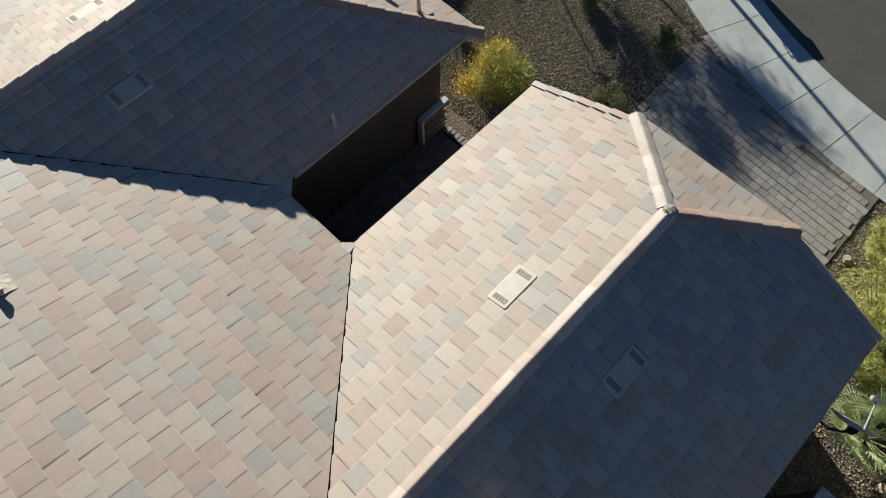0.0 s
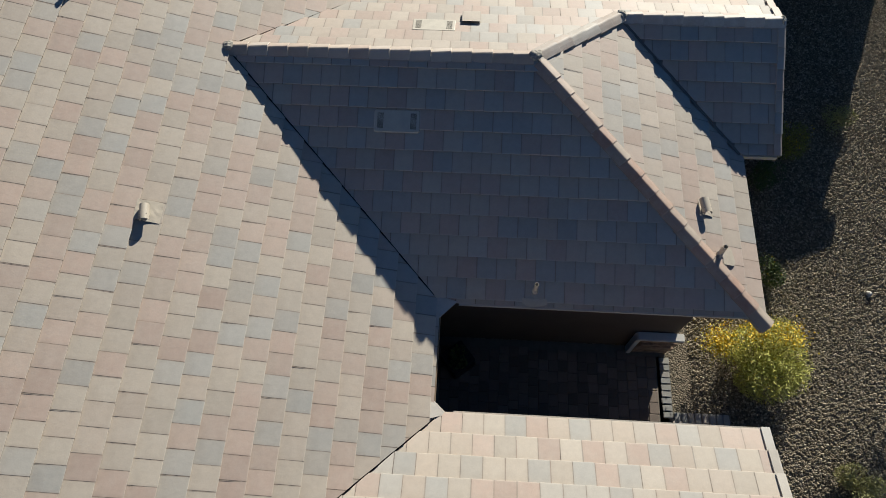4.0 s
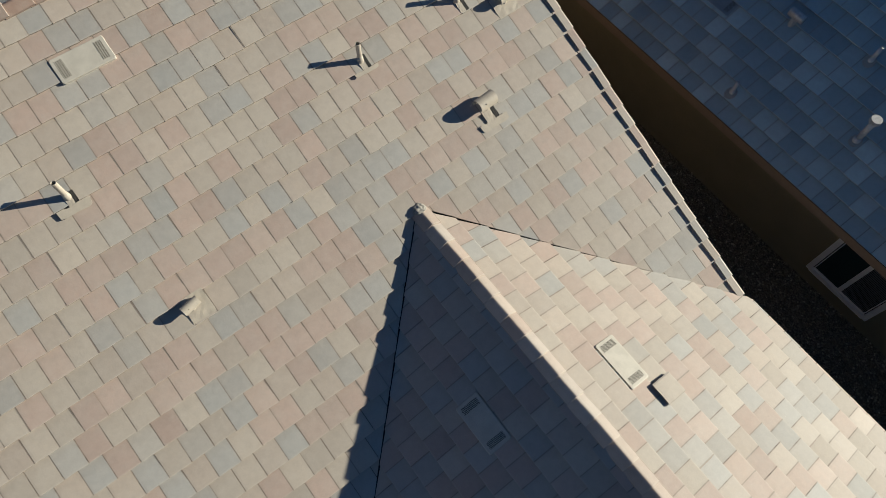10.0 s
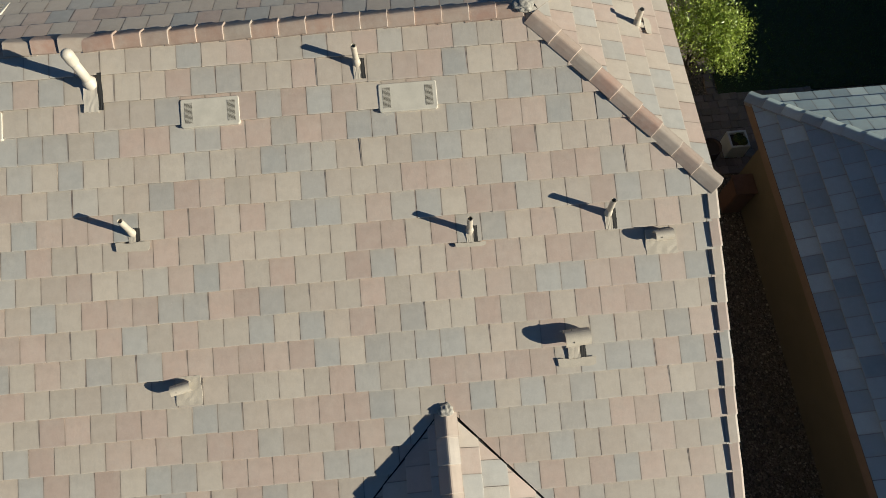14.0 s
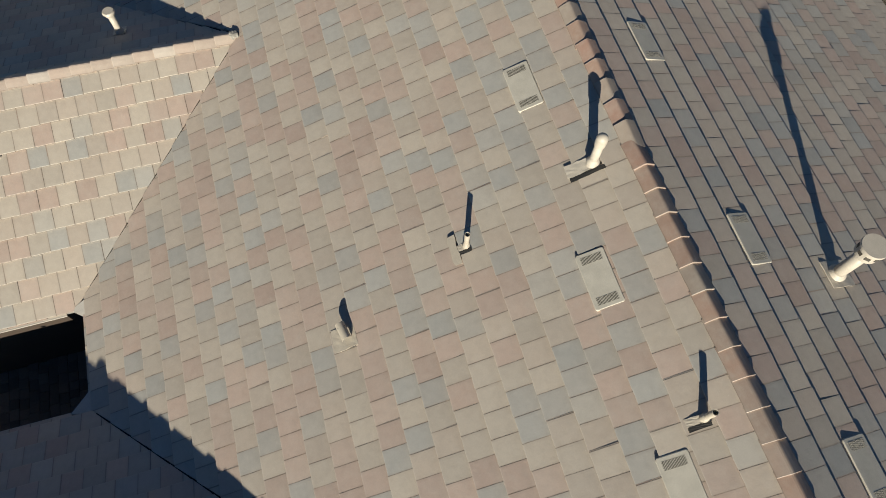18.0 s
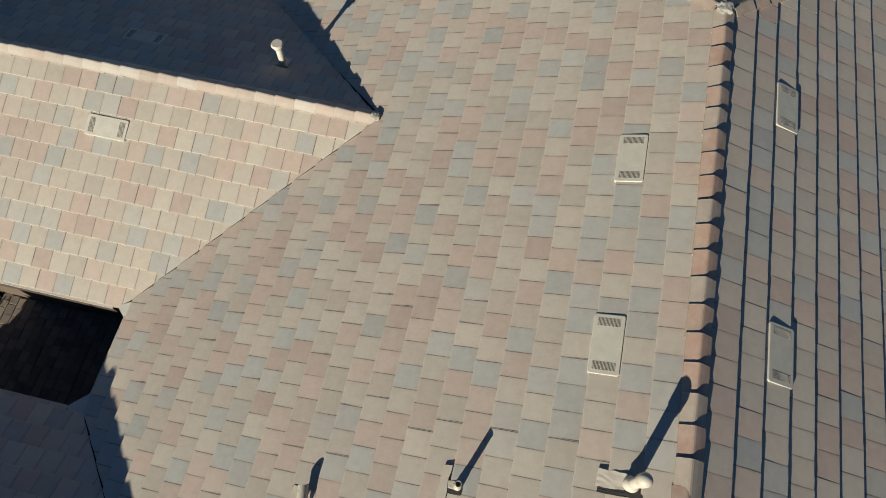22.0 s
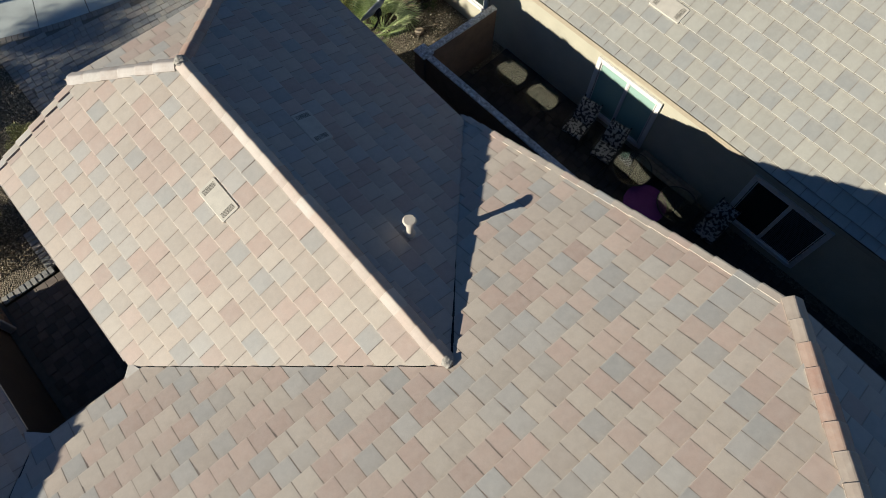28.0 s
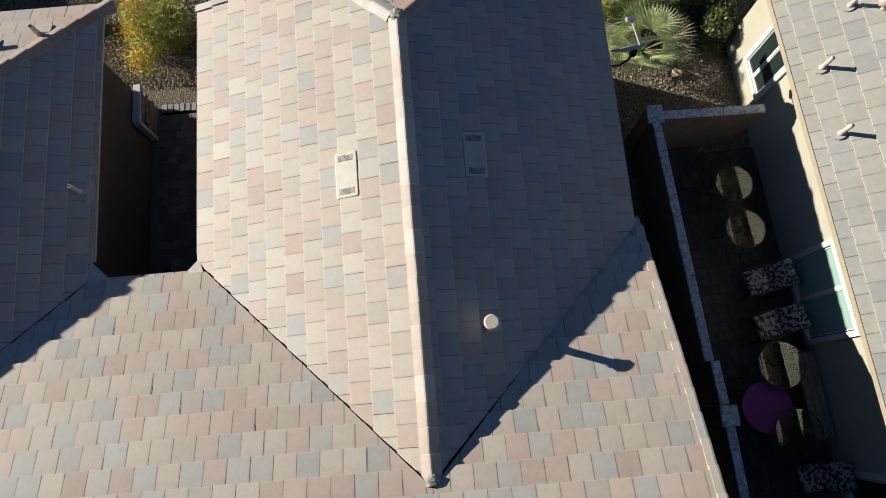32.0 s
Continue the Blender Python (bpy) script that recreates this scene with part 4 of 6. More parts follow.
# ---- things on the roof ----
FACES = {
    "M": (lambda x, y: ZM - K * (y - YM), (0, 1)), "R": (lambda x, y: ZM + K * (y - YM), (0, -1)),
    "Ae": (lambda x, y: ZA - K * x, (1, 0)), "Aw": (lambda x, y: ZA + K * x, (-1, 0)), "Af": (lambda x, y: ZA - K * (y - 5.25), (0, 1)),
    "Be": (lambda x, y: ZB - K * (x - XB), (1, 0)), "Bw": (lambda x, y: ZB + K * (x - XB), (-1, 0)), "Jw": (lambda x, y: ZM + K * (x + 1.5), (-1, 0)),
}


def seat(face, x, y, lift=0.045):
    """The frame of a place on a roof slope: x level along it, y up it, z out of it."""
    height, down = FACES[face]
    d = Vector((*down, -K)).normalized()
    level = Vector((down[1], -down[0], 0)) * -1
    up = level.cross(-d)
    if up.z < 0:
        level, up = -level, -up
    return Matrix.Translation(Vector((x, y, height(x, y))) + up * lift) @ Matrix((level, -d, up)).transposed().to_4x4()


def upright(face, x, y, turn=0.0, lift=0.05):
    return Matrix.Translation(seat(face, x, y, lift).translation) @ Matrix.Rotation(radians(turn), 4, "Z")


def vent_seat(m):
    """A vent lies as the tiles do, its lower edge raised on the course below."""
    return m @ Matrix.Translation((0, 0, 0.007)) @ Matrix.Rotation(radians(-4.3), 4, "X")


# A plate coloured for the shade between the slats, not an open recess.
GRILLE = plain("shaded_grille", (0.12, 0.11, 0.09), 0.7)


def low_vent(m, label, paint=VENT):
    v = tagged(new("roof_vent"), label, "roof vent", "low-profile roof vents")
    bm = bmesh.new()
    w, h = 0.392, 0.195
    rings = [(w, h, 0.0), (w, h, 0.048), (w - 0.004, h - 0.004, 0.054), (w - 0.012, h - 0.012, 0.056)]
    last = None
    for a, b, z in rings:
        pts = []
        for sx, sy in ((-1, -1), (1, -1), (1, 1), (-1, 1)):
            for k in range(4):
                t = math.pi / 2 * k / 3
                r = 0.03
                ang = {(-1, -1): math.pi, (1, -1): 1.5 * math.pi, (1, 1): 0.0, (-1, 1): 0.5 * math.pi}[(sx, sy)] + t
                pts.append(bm.verts.new((sx * (a - r) + r * math.cos(ang), sy * (b - r) + r * math.sin(ang), z - (0.02 * (b - sy * b) / b if z < 0.01 else 0))))
        if last:
            for i in range(16):
                bm.faces.new((last[i], last[(i + 1) % 16], pts[(i + 1) % 16], pts[i]))
        else:
            bm.faces.new(pts[::-1])
        last = pts
    bm.faces.new(last)
    part("body", bm, paint, v)
    part("flashing", box_bm((-0.385, -0.19, -0.018), (0.385, 0.20, -0.008), 0.003), paint, v, "flat painted flashing plate")
    for s in (-1, 1):
        g = part("grille", box_bm((s * 0.285 - 0.052, -0.14, 0.050), (s * 0.285 + 0.052, 0.14, 0.0572)), GRILLE, v, "slotted grille, the shade in its slots put into colour")
        for i in range(17):
            y = -0.133 + i * 0.0166
            part("slat", box_bm((s * 0.285 - 0.051, y - 0.0031, 0.0572), (s * 0.285 + 0.051, y + 0.0031, 0.0590)), paint, g)
    v.matrix_basis = m
    return v


V_LABEL = "beige low-profile vent with two grilles"
vent0 = low_vent(vent_seat(seat("M", 0.145, -3.975, -0.003)), V_LABEL + " on sunlit tiles")
for x, y in ((2.795, -3.98), (5.943, -4.005), (8.69, -4.005)):
    copy_thing(vent0, vent_seat(seat("M", x, y, -0.003)))
for face, x, y, where in (("R", -0.25, -6.11, "on the dim rear slope"), ("R", 2.82, -6.12, "on the dim rear slope"), ("R", 6.31, -6.11, "on the dim rear slope"), ("R", 10.09, -6.11, "on the dim rear slope"),
                          ("Ae", 1.10, 2.95, "on shaded tiles"), ("Aw", -0.965, 3.46, "on bright tiles"), ("Bw", 8.67, 4.95, "on bright tiles"), ("Be", 10.76, 5.12, "on shaded tiles")):
    m = seat(face, x, y, -0.003)
    tagged(copy_thing(vent0, m @ Matrix.Translation((0, 0, 0.009)) @ Matrix.Rotation(radians(-1.5), 4, "X") if face == "R" else vent_seat(m)), V_LABEL + " " + where)


def ring_tube(bm, r, t, z0, z1, seg=20):
    """A hollow pipe."""
    rows = []
    for rr, z in ((r, z0), (r, z1), (r - t, z1), (r - t, z1 - 0.1)):
        rows.append([bm.verts.new((rr * math.cos(2 * math.pi * i / seg), rr * math.sin(2 * math.pi * i / seg), z)) for i in range(seg)])
    for a, b in zip(rows, rows[1:]):
        for i in range(seg):
            bm.faces.new((a[i], a[(i + 1) % seg], b[(i + 1) % seg], b[i]))
    bm.faces.new(rows[-1])


def plate_on(face, x, y, lo, hi, thick, m_inv, wave=0.0, seed=0):
    """A thin flashing sheet lying on a slope, in the frame of its thing."""
    bm = bmesh.new()
    n = 6
    fm = m_inv @ seat(face, x, y, 0.058)
    grid = [[None] * (n + 1) for _ in range(n + 1)]
    r = random.Random(seed)
    for i in range(n + 1):
        for j in range(n + 1):
            u, v = lo[0] + (hi[0] - lo[0]) * i / n, lo[1] + (hi[1] - lo[1]) * j / n
            if (i in (0, n)) or (j in (0, n)):
                u, v = u + r.uniform(-wave, wave), v + r.uniform(-wave, wave)
            grid[i][j] = bm.verts.new(fm @ Vector((u, v, 0.002 + 0.004 * r.random())))
    for i in range(n):
        for j in range(n):
            bm.faces.new((grid[i][j], grid[i + 1][j], grid[i + 1][j + 1], grid[i][j + 1]))
    out = bmesh.ops.extrude_face_region(bm, geom=bm.faces[:])
    bmesh.ops.translate(bm, verts=[v for v in out["geom"] if isinstance(v, bmesh.types.BMVert)], vec=fm.to_3x3() @ Vector((0, 0, -thick)))
    return bm


def daub(face, x, y, cx, cy, w, d, m_inv, seed=0, thick=0.006):
    """A smeared patch of sealant on a slope, flat at its upper side and ragged below, in the frame of its thing."""
    r = random.Random(seed)
    fm = m_inv @ seat(face, x, y, 0.062)
    pts = [(-w / 2 + w * i / 6, d / 2 + r.uniform(-0.01, 0.01)) for i in range(7)]
    low = []
    for i in range(9):
        a = math.pi * i / 8
        low.append((w / 2 * math.copysign(abs(math.cos(a)) ** 0.5, math.cos(a)), d / 2 - d * math.sin(a) ** 0.3 * r.uniform(0.85, 1.1)))
    ring = [fm @ Vector((cx + a, cy + b, 0)) for a, b in pts + low[1:-1]]
    return prism_bm(ring, fm.to_3x3() @ Vector((0, 0, thick)))


def plumbing_pipe(face, x, y, h=0.44, r=0.042, material=PIPE, label="", patch=(0.40, 0.10), notch=True, seed=0, slot=1):
    v = thing("vent_pipe", upright(face, x, y), label or "beige plumbing vent pipe with a sheet flashing in sunlit tiles", "vent pipe", "plumbing vent pipes")
    inv = v.matrix_basis.inverted()
    bm = bmesh.new()
    ring_tube(bm, r, 0.007, -0.12, h * 0.87)
    part("pipe", bm, material, v, "", smooth=False)
    part("boot", tube_bm((0, 0, -0.10), (0, 0, 0.10), r * 1.7, r * 1.12, 20), material, v, "flared pipe boot", True)
    part("flashing", plate_on(face, x, y, (-0.05, -0.22), (0.045, 0.03), 0.012, inv, 0.004, seed), material, v, "painted sheet flashing")
    # A black sheet on the tiles stands for the slot's underlay and shade.
    if notch:
        part("slot_sheet", plate_on(face, x, y, (slot * 0.075 - 0.028, -0.215), (slot * 0.075 + 0.028, 0.06), 0.01, inv, 0.003, seed + 3), UNDERLAY, v, "black sheet for the slot's underlay and shade beside the pipe")
    if patch:
        part("sealant", daub(face, x, y, 0.0, -0.19, patch[0], patch[1], inv, seed), material, v, "smeared beige sealant patch")
    return v


for i, (x, y, h, patch) in enumerate(((-0.53, -2.26, 0.42, (0.42, 0.06)), (-2.41, -2.33, 0.43, None), (3.95, -2.57, 0.43, (0.46, 0.13)), (0.79, -4.44, 0.40, None))):
    plumbing_pipe("M", x, y, h, 0.039, patch=patch, seed=i)
plumbing_pipe("Af", 2.95, 8.5, 0.36, 0.043, patch=(0.34, 0.26), notch=False, label="beige plumbing vent pipe on the front hip slope", seed=9)
plumbing_pipe("Ae", 3.68, 5.43, 0.36, 0.036, patch=(0.42, 0.13), notch=False, label="beige plumbing vent pipe in shaded tiles", seed=10)
plumbing_pipe("R", 0.21, -7.92, 0.38, 0.043, patch=(0.36, 0.12), label="beige plumbing vent pipe on the rear slope", notch=False, seed=11)
plumbing_pipe("R", -1.07, -7.82, 0.38, 0.043, patch=(0.36, 0.12), label="beige plumbing vent pipe on the rear slope", notch=False, seed=12)
plumbing_pipe("R", -2.25, -8.05, 0.36, 0.043, patch=(0.36, 0.12), label="beige plumbing vent pipe on the rear slope", notch=False, seed=13)
plumbing_pipe("Jw", -3.25, -5.15, 0.34, 0.043, patch=(0.3, 0.12), label="beige plumbing vent pipe on the clipped roof end", notch=False, seed=14)


def hooded_vent(face, x, y, turn, r, length, neck, label, plate, seed=0, stem=False):
    """A short neck with a round hood lying on top of it, over a sheet flashing."""
    v = thing("hooded_vent", upright(face, x, y, turn), label, "hooded vent", "hooded roof vents")
    inv = v.matrix_basis.inverted()
    zc = neck + r * 0.55
    part("neck", tube_bm((0, 0, -0.12), (0, 0, zc - r * 0.3), r * 0.62, None, 18), PIPE, v, "", True)
    bm = bmesh.new()
    seg, prof = 18, []
    for k in range(seg + 1):
        a = math.radians(-28 + (180 + 56) * k / seg)
        prof.append((math.cos(a) * r, math.sin(a) * r))
    rows = []
    for xx, s in ((-length / 2, 1.0), (-length / 2 + 0.012, 1.0), (length / 2 - 0.012, 1.0), (length / 2, 1.0)):
        rows.append([[bm.verts.new((xx, py * s * q, zc + pz * s * q)) for py, pz in prof] for q in (1.0, 0.94)])
    for (o0, i0), (o1, i1) in zip(rows, rows[1:]):
        for k in range(seg):
            bm.faces.new((o0[k], o0[k + 1], o1[k + 1], o1[k]))
            bm.faces.new((i0[k + 1], i0[k], i1[k], i1[k + 1]))
        for k in (0, seg):
            bm.faces.new((o0[k], o1[k], i1[k], i0[k]))
    for o, i in (rows[0], rows[-1]):
        for k in range(seg):
            bm.faces.new((o[k], i[k], i[k + 1], o[k + 1]))
    part("hood", bm, PIPE, v, "rounded hood open at both ends")
    part("damper", box_bm((length * 0.18, -r * 0.8, zc - r * 0.35), (length * 0.18 + 0.01, r * 0.8, zc + r * 0.75)), SLOT, v, "dark inside plate")
    if stem:
        part("flashing", plate_on(face, x, y, (-0.11, -0.32), (0.05, 0.05), 0.012, inv, 0.005, seed), PIPE, v, "painted sheet flashing")
        # The slot's dark depth is a black sheet laid over the tiles.
        part("slot_sheet", plate_on(face, x, y, (0.055, -0.31), (0.13, 0.08), 0.01, inv, 0.004, seed), UNDERLAY, v, "black sheet for the slot's underlay and shade beside the vent")
        part("sealant", daub(face, x, y, 0.0, -0.30, 0.52, 0.12, inv, seed), PIPE, v, "smeared beige sealant patch")
    else:
        part("flashing", plate_on(face, x, y, plate[:2], plate[2:], 0.012, inv, 0.006, seed), PIPE, v, "painted sheet flashing")
    return v


hooded_vent("M", 3.44, -0.6, 12, 0.07, 0.26, 0.06, "small beige hooded vent on a square flashing", (-0.10, -0.20, 0.24, 0.18), 1)
hooded_vent("M", -1.82, -0.80, 4, 0.115, 0.34, 0.07, "large beige hooded vent on a T-shaped flashing", None, 2, True)
hooded_vent("M", -3.10, -1.97, 4, 0.075, 0.25, 0.06, "small beige hooded vent near the gable edge", (-0.22, -0.22, 0.20, 0.12), 3)
hooded_vent("Af", 2.13, 8.3, 8, 0.08, 0.28, 0.06, "small beige hooded vent on the front hip slope", (-0.12, -0.16, 0.16, 0.12), 4)


def flue(face, x, y, h, r, cap, label, plate, seed=0, gap=True):
    v = thing("flue_pipe", upright(face, x, y), label, "flue pipe")
    inv = v.matrix_basis.inverted()
    part("pipe", tube_bm((0, 0, -0.12), (0, 0, h), r, None, 24), PVC, v, "", True)
    part("collar", tube_bm((0, 0, 0.05), (0, 0, 0.12), r * 1.5, r * 1.02, 24), PVC, v, "storm collar")
    part("boot", tube_bm((0, 0, -0.12), (0, 0, 0.06), r * 1.55, r * 1.25, 24), PVC, v, "", True)
    if cap == "dome":
        bm = bmesh.new()
        bmesh.ops.create_uvsphere(bm, u_segments=20, v_segments=12, radius=r * 1.3)
        for q in bm.verts:
            q.co = Vector((q.co.x, q.co.y, q.co.z * 0.95 + h + 0.03))
        part("cap", bm, PVC, v, "weathered ribbed dome cap", True)
        part("collar", tube_bm((0, 0, h - 0.11), (0, 0, h + 0.02), r * 1.22, r * 1.3, 24), PVC, v)
    elif cap == "drum":
        part("cap", tube_bm((0, 0, h), (0, 0, h + 0.19), r * 1.75, None, 28), PVC, v, "drum-shaped cap")
        part("lid", tube_bm((0, 0, h + 0.19), (0, 0, h + 0.225), r * 2.05, r * 2.0, 32), PVC, v, "flat round lid")
        # Dark plates on the drum put the slots' shade into colour.
        for k in range(8):
            a = 2 * math.pi * k / 8
            m = Matrix.Rotation(a, 4, "Z")
            part("slot", box_bm((r * 1.72, -0.035, h + 0.07), (r * 1.775, 0.035, h + 0.13), 0, m), SLOT, v, "dark plate for the shade in a vent slot")
    else:
        part("cap", tube_bm((0, 0, h), (0, 0, h + 0.05), r * 1.45, None, 24), PVC, v)
        part("lid", tube_bm((0, 0, h + 0.065), (0, 0, h + 0.10), r * 1.9, r * 1.55, 28), PVC, v, "flat round rain lid")
        part("stem", tube_bm((0, 0, h + 0.04), (0, 0, h + 0.07), r * 0.9, None, 16), SLOT, v)
    part("flashing", plate_on(face, x, y, plate[:2], plate[2:], 0.012, inv, 0.008, seed), PVC, v, "pale sheet flashing")
    # Black sheet on the tiles, in place of a shaded slot.
    if gap:
        part("slot_sheet", plate_on(face, x, y, (0.085, -0.36), (0.145, 0.14), 0.01, inv, 0.004, seed), UNDERLAY, v, "black sheet for the slot's underlay and shade beside the pipe")
    return v


flue("M", 4.34, -4.44, 0.56, 0.062, "dome", "pale flue pipe with a weathered dome cap near the ridge", (-0.11, -0.38, 0.08, 0.0), 1)
flue("R", 2.15, -7.36, 0.72, 0.088, "drum", "tall cream flue pipe with a drum cap on the rear slope", (-0.2, -0.3, 0.2, 0.2), 2, gap=False)
flue("Be", 10.72, 2.29, 0.46, 0.062, "disc", "cream flue pipe with a round rain lid in shaded tiles", (-0.10, -0.21, 0.13, 0.08), 3, gap=False)

# a lifted tile with a dark gap under it
lifted = thing("loose_tile", seat("Aw", -1.25, 4.14, 0.055), "slipped pale roof tile lifted over a dark gap", "roof tile")
link_mesh("tile", tile_mesh(1, TILE), None, lifted, "", Matrix.Translation((-0.17, -0.19, 0.0)) @ Matrix.Rotation(radians(4), 4, "X"))
part("gap", box_bm((-0.16, -0.16, -0.012), (0.16, 0.10, 0.012)), UNDERLAY, lifted, "black gap under the tile")
# ---- the neighbouring houses ----
def window(parent, at, width, height, face_out, blind=0, deep=0.06, trim=0.11):
    """A two-pane sliding window with a broad pale surround. at: the sill's middle on the wall; x of the frame runs along the wall."""
    y = Vector((*face_out, 0)).normalized()
    x = Vector((-y.y, y.x, 0))
    m = Matrix.Translation(at) @ Matrix((x, y, Vector((0, 0, 1)))).transposed().to_4x4()
    w = link_mesh("window", box_bm_mesh((-width / 2, -0.02, 0), (width / 2, 0.012, height), m), FRAME_DARK, parent)
    for name, lo, hi in (("surround", (-width / 2 - trim, 0, -trim), (-width / 2, deep, height + trim)), ("surround", (width / 2, 0, -trim), (width / 2 + trim, deep, height + trim)),
                         ("surround", (-width / 2, 0, height), (width / 2, deep, height + trim)), ("sill", (-width / 2 - trim * 0.2, 0, -trim), (width / 2 + trim * 0.2, deep * 1.3, 0)),
                         ("mullion", (-0.025, 0.012, 0), (0.025, 0.05, height))):
        part(name, box_bm(lo, hi, 0.006, m), TRIM, w)
    for s in (0, 1):
        x0 = -width / 2 + 0.02 if s == 0 else 0.025
        x1 = -0.025 if s == 0 else width / 2 - 0.02
        part("pane", box_bm((x0 + 0.02, 0.014, 0.04), (x1 - 0.02, 0.02, height - 0.04), 0, m), (GLASS_DARK, GLASS_DARK, GLASS_GREEN, GLASS_TEAL)[blind], w)
        for lo, hi in (((x0, 0.012, 0), (x1, 0.036, 0.04)), ((x0, 0.012, height - 0.04), (x1, 0.036, height)), ((x0, 0.012, 0.04), (x0 + 0.02, 0.036, height - 0.04)), ((x1 - 0.02, 0.012, 0.04), (x1, 0.036, height - 0.04))):
            part("window_frame", box_bm(lo, hi, 0, m), TRIM, w)
        if blind == 1 and s == 1:
            for i in range(int(height / 0.05) - 2):
                part("blind_slat", box_bm((x0 + 0.03, 0.0205, 0.06 + i * 0.05), (x1 - 0.03, 0.0235, 0.09 + i * 0.05), 0, m), BLIND_DIM, w)
    return w


def box_bm_mesh(lo, hi, m):
    me = bpy.data.meshes.new("window")
    b = box_bm(lo, hi, 0, m)
    b.to_mesh(me)
    b.free()
    return me


FRAME_DARK = plain("window_recess", (0.05, 0.05, 0.05), 0.6)
BLIND_DIM = plain("dim_blind", (0.10, 0.10, 0.10), 0.5)
GLASS_GREEN, _t, _p = nodes_of("green_window_glass")
_p.inputs["Base Color"].default_value = (0.34, 0.50, 0.43, 1)
_p.inputs["Roughness"].default_value = 0.08
_p.inputs["Specular IOR Level"].default_value = 0.8
GLASS_TEAL, _t, _p = nodes_of("teal_window_glass")
_p.inputs["Base Color"].default_value = (0.07, 0.125, 0.11, 1)
_p.inputs["Roughness"].default_value = 0.06

west = thing("neighbour_house", (0, 0, 0), "grey-tiled neighbouring house with olive-brown stucco walls in shade", "house")
WX, WZ, WY, WF = -6.42, 2.62, -5.85, 15.1
RW = 6.6
lay_slope("roof_slope", west, (WX - RW, 0, WZ + K * RW), (0, -1), (1, 0), [[(-WY - RW, 0), (-WF, 0), (-WF, RW), (-WY, RW)]], TILE_WEST, phase_u=0.1, phase_s=0.36, near=(-8, 5, 4.0, 8.0), most=260, label="shaded slope of bluish grey tiles")
lay_slope("roof_slope", west, (WX - RW, WY + RW, WZ + K * RW), (-1, 0), (0, -1), [[(-RW, RW), (0, 0), (RW, RW)]], TILE_WEST, phase_u=0.0, phase_s=0.4, label="pale grey tiles on the end slope")
lay_slope("roof_slope", west, (WX - RW, 0, WZ + K * RW), (0, 1), (-1, 0), [[(WY + RW, 0), (WF, 0), (WF, RW), (WY, RW)]], TILE_WEST, label="far slope of grey tiles")
cap_line("hip", west, (WX + 0.03, WY - 0.03, WZ), (WX - RW, WY + RW, WZ + K * RW), K / math.sqrt(2), material=TILE_WEST, label="grey hip caps")
cap_line("ridge", west, (WX - RW, WF, WZ + K * RW), (WX - RW, WY + RW, WZ + K * RW), K, material=TILE_WEST)
part("wall", box_bm((-7.18, WY + 0.45, 0), (-6.98, WF - 0.1, 2.6)), STUCCO_WEST, west)
part("wall", box_bm((-19.0, WY + 0.45, 0), (-7.18, WY + 0.65, 2.6)), STUCCO_WEST, west)
part("wall", prism_bm([Vector(v) for v in ((-19.0, WF - 0.1, 0), (-7.18, WF - 0.1, 0), (-7.18, WF - 0.1, 2.6), (WX - RW, WF - 0.1, WZ + K * RW - 0.1), (-19.0, WF - 0.1, 2.6))], (0, -0.2, 0)), STUCCO_WEST, west)
part("soffit", box_bm((-7.0, WY + 0.05, WZ - 0.09), (WX - 0.03, WF, WZ - 0.06)), FASCIA, west)
part("fascia", box_bm((WX - 0.03, WY, WZ - 0.22), (WX, WF, WZ - 0.01)), FASCIA, west)
rake_line("rake", west, (WX, WF + 0.02, WZ), (WX - RW, WF + 0.02, WZ + K * RW), (0, -1), TILE_WEST)
part("fascia", box_bm((-19.0, WY - 0.0, WZ - 0.22), (WX - 0.03, WY + 0.03, WZ - 0.03)), FASCIA, west)
window(west, (-6.98, 4.86, 0.55), 1.32, 1.32, (1, 0), 1)
window(west, (-6.98, 11.08, 0.60), 1.32, 1.35, (1, 0), 3)
meter = thing("meter_panel", (-6.98, 12.32, 0.35), "grey-painted electric meter panel on the stucco wall", "meter panel")
part("cabinet", box_bm((0, -0.2, 0), (0.11, 0.2, 1.1), 0.01), plain("grey_panel_paint", (0.26, 0.235, 0.18), 0.6), meter)
part("meter", tube_bm((0.0, 0.38, 0.12), (0.14, 0.38, 0.12), 0.09, None, 20), ZINC, meter, "round glass and metal meter")
part("latch", box_bm((0.11, -0.13, 0.14), (0.14, -0.08, 0.2), 0.004), ZINC, meter)
part("outlet", box_bm((-6.98, 11.35, 0.28), (-6.94, 11.47, 0.42), 0.01), TRIM, west, "small pale outlet cover")
porch = thing("porch_post", (-6.6, 14.6, 0), "white porch post with a blue hose reel beside it", "porch post")
part("post", box_bm((-0.09, -0.09, 0), (0.09, 0.09, 2.6), 0.01), TRIM, porch)
part("reel", tube_bm((0.15, -0.3, 0.25), (0.35, -0.3, 0.25), 0.17, None, 20), plain("blue_plastic", (0.10, 0.16, 0.30), 0.4), porch, "blue hose reel")


def west_face(x, y, lift=0.05):
    d = Vector((1, 0, -K)).normalized()
    lev = Vector((0, 1, 0))
    up = lev.cross(-d)
    if up.z < 0:
        lev, up = -lev, -up
    return Matrix.Translation(Vector((x, y, WZ + K * (WX - x))) + up * lift) @ Matrix((lev, -d, up)).transposed().to_4x4()


FLASHING = plain("painted_flashing", (0.40, 0.385, 0.34), 0.6, vary=0.1)


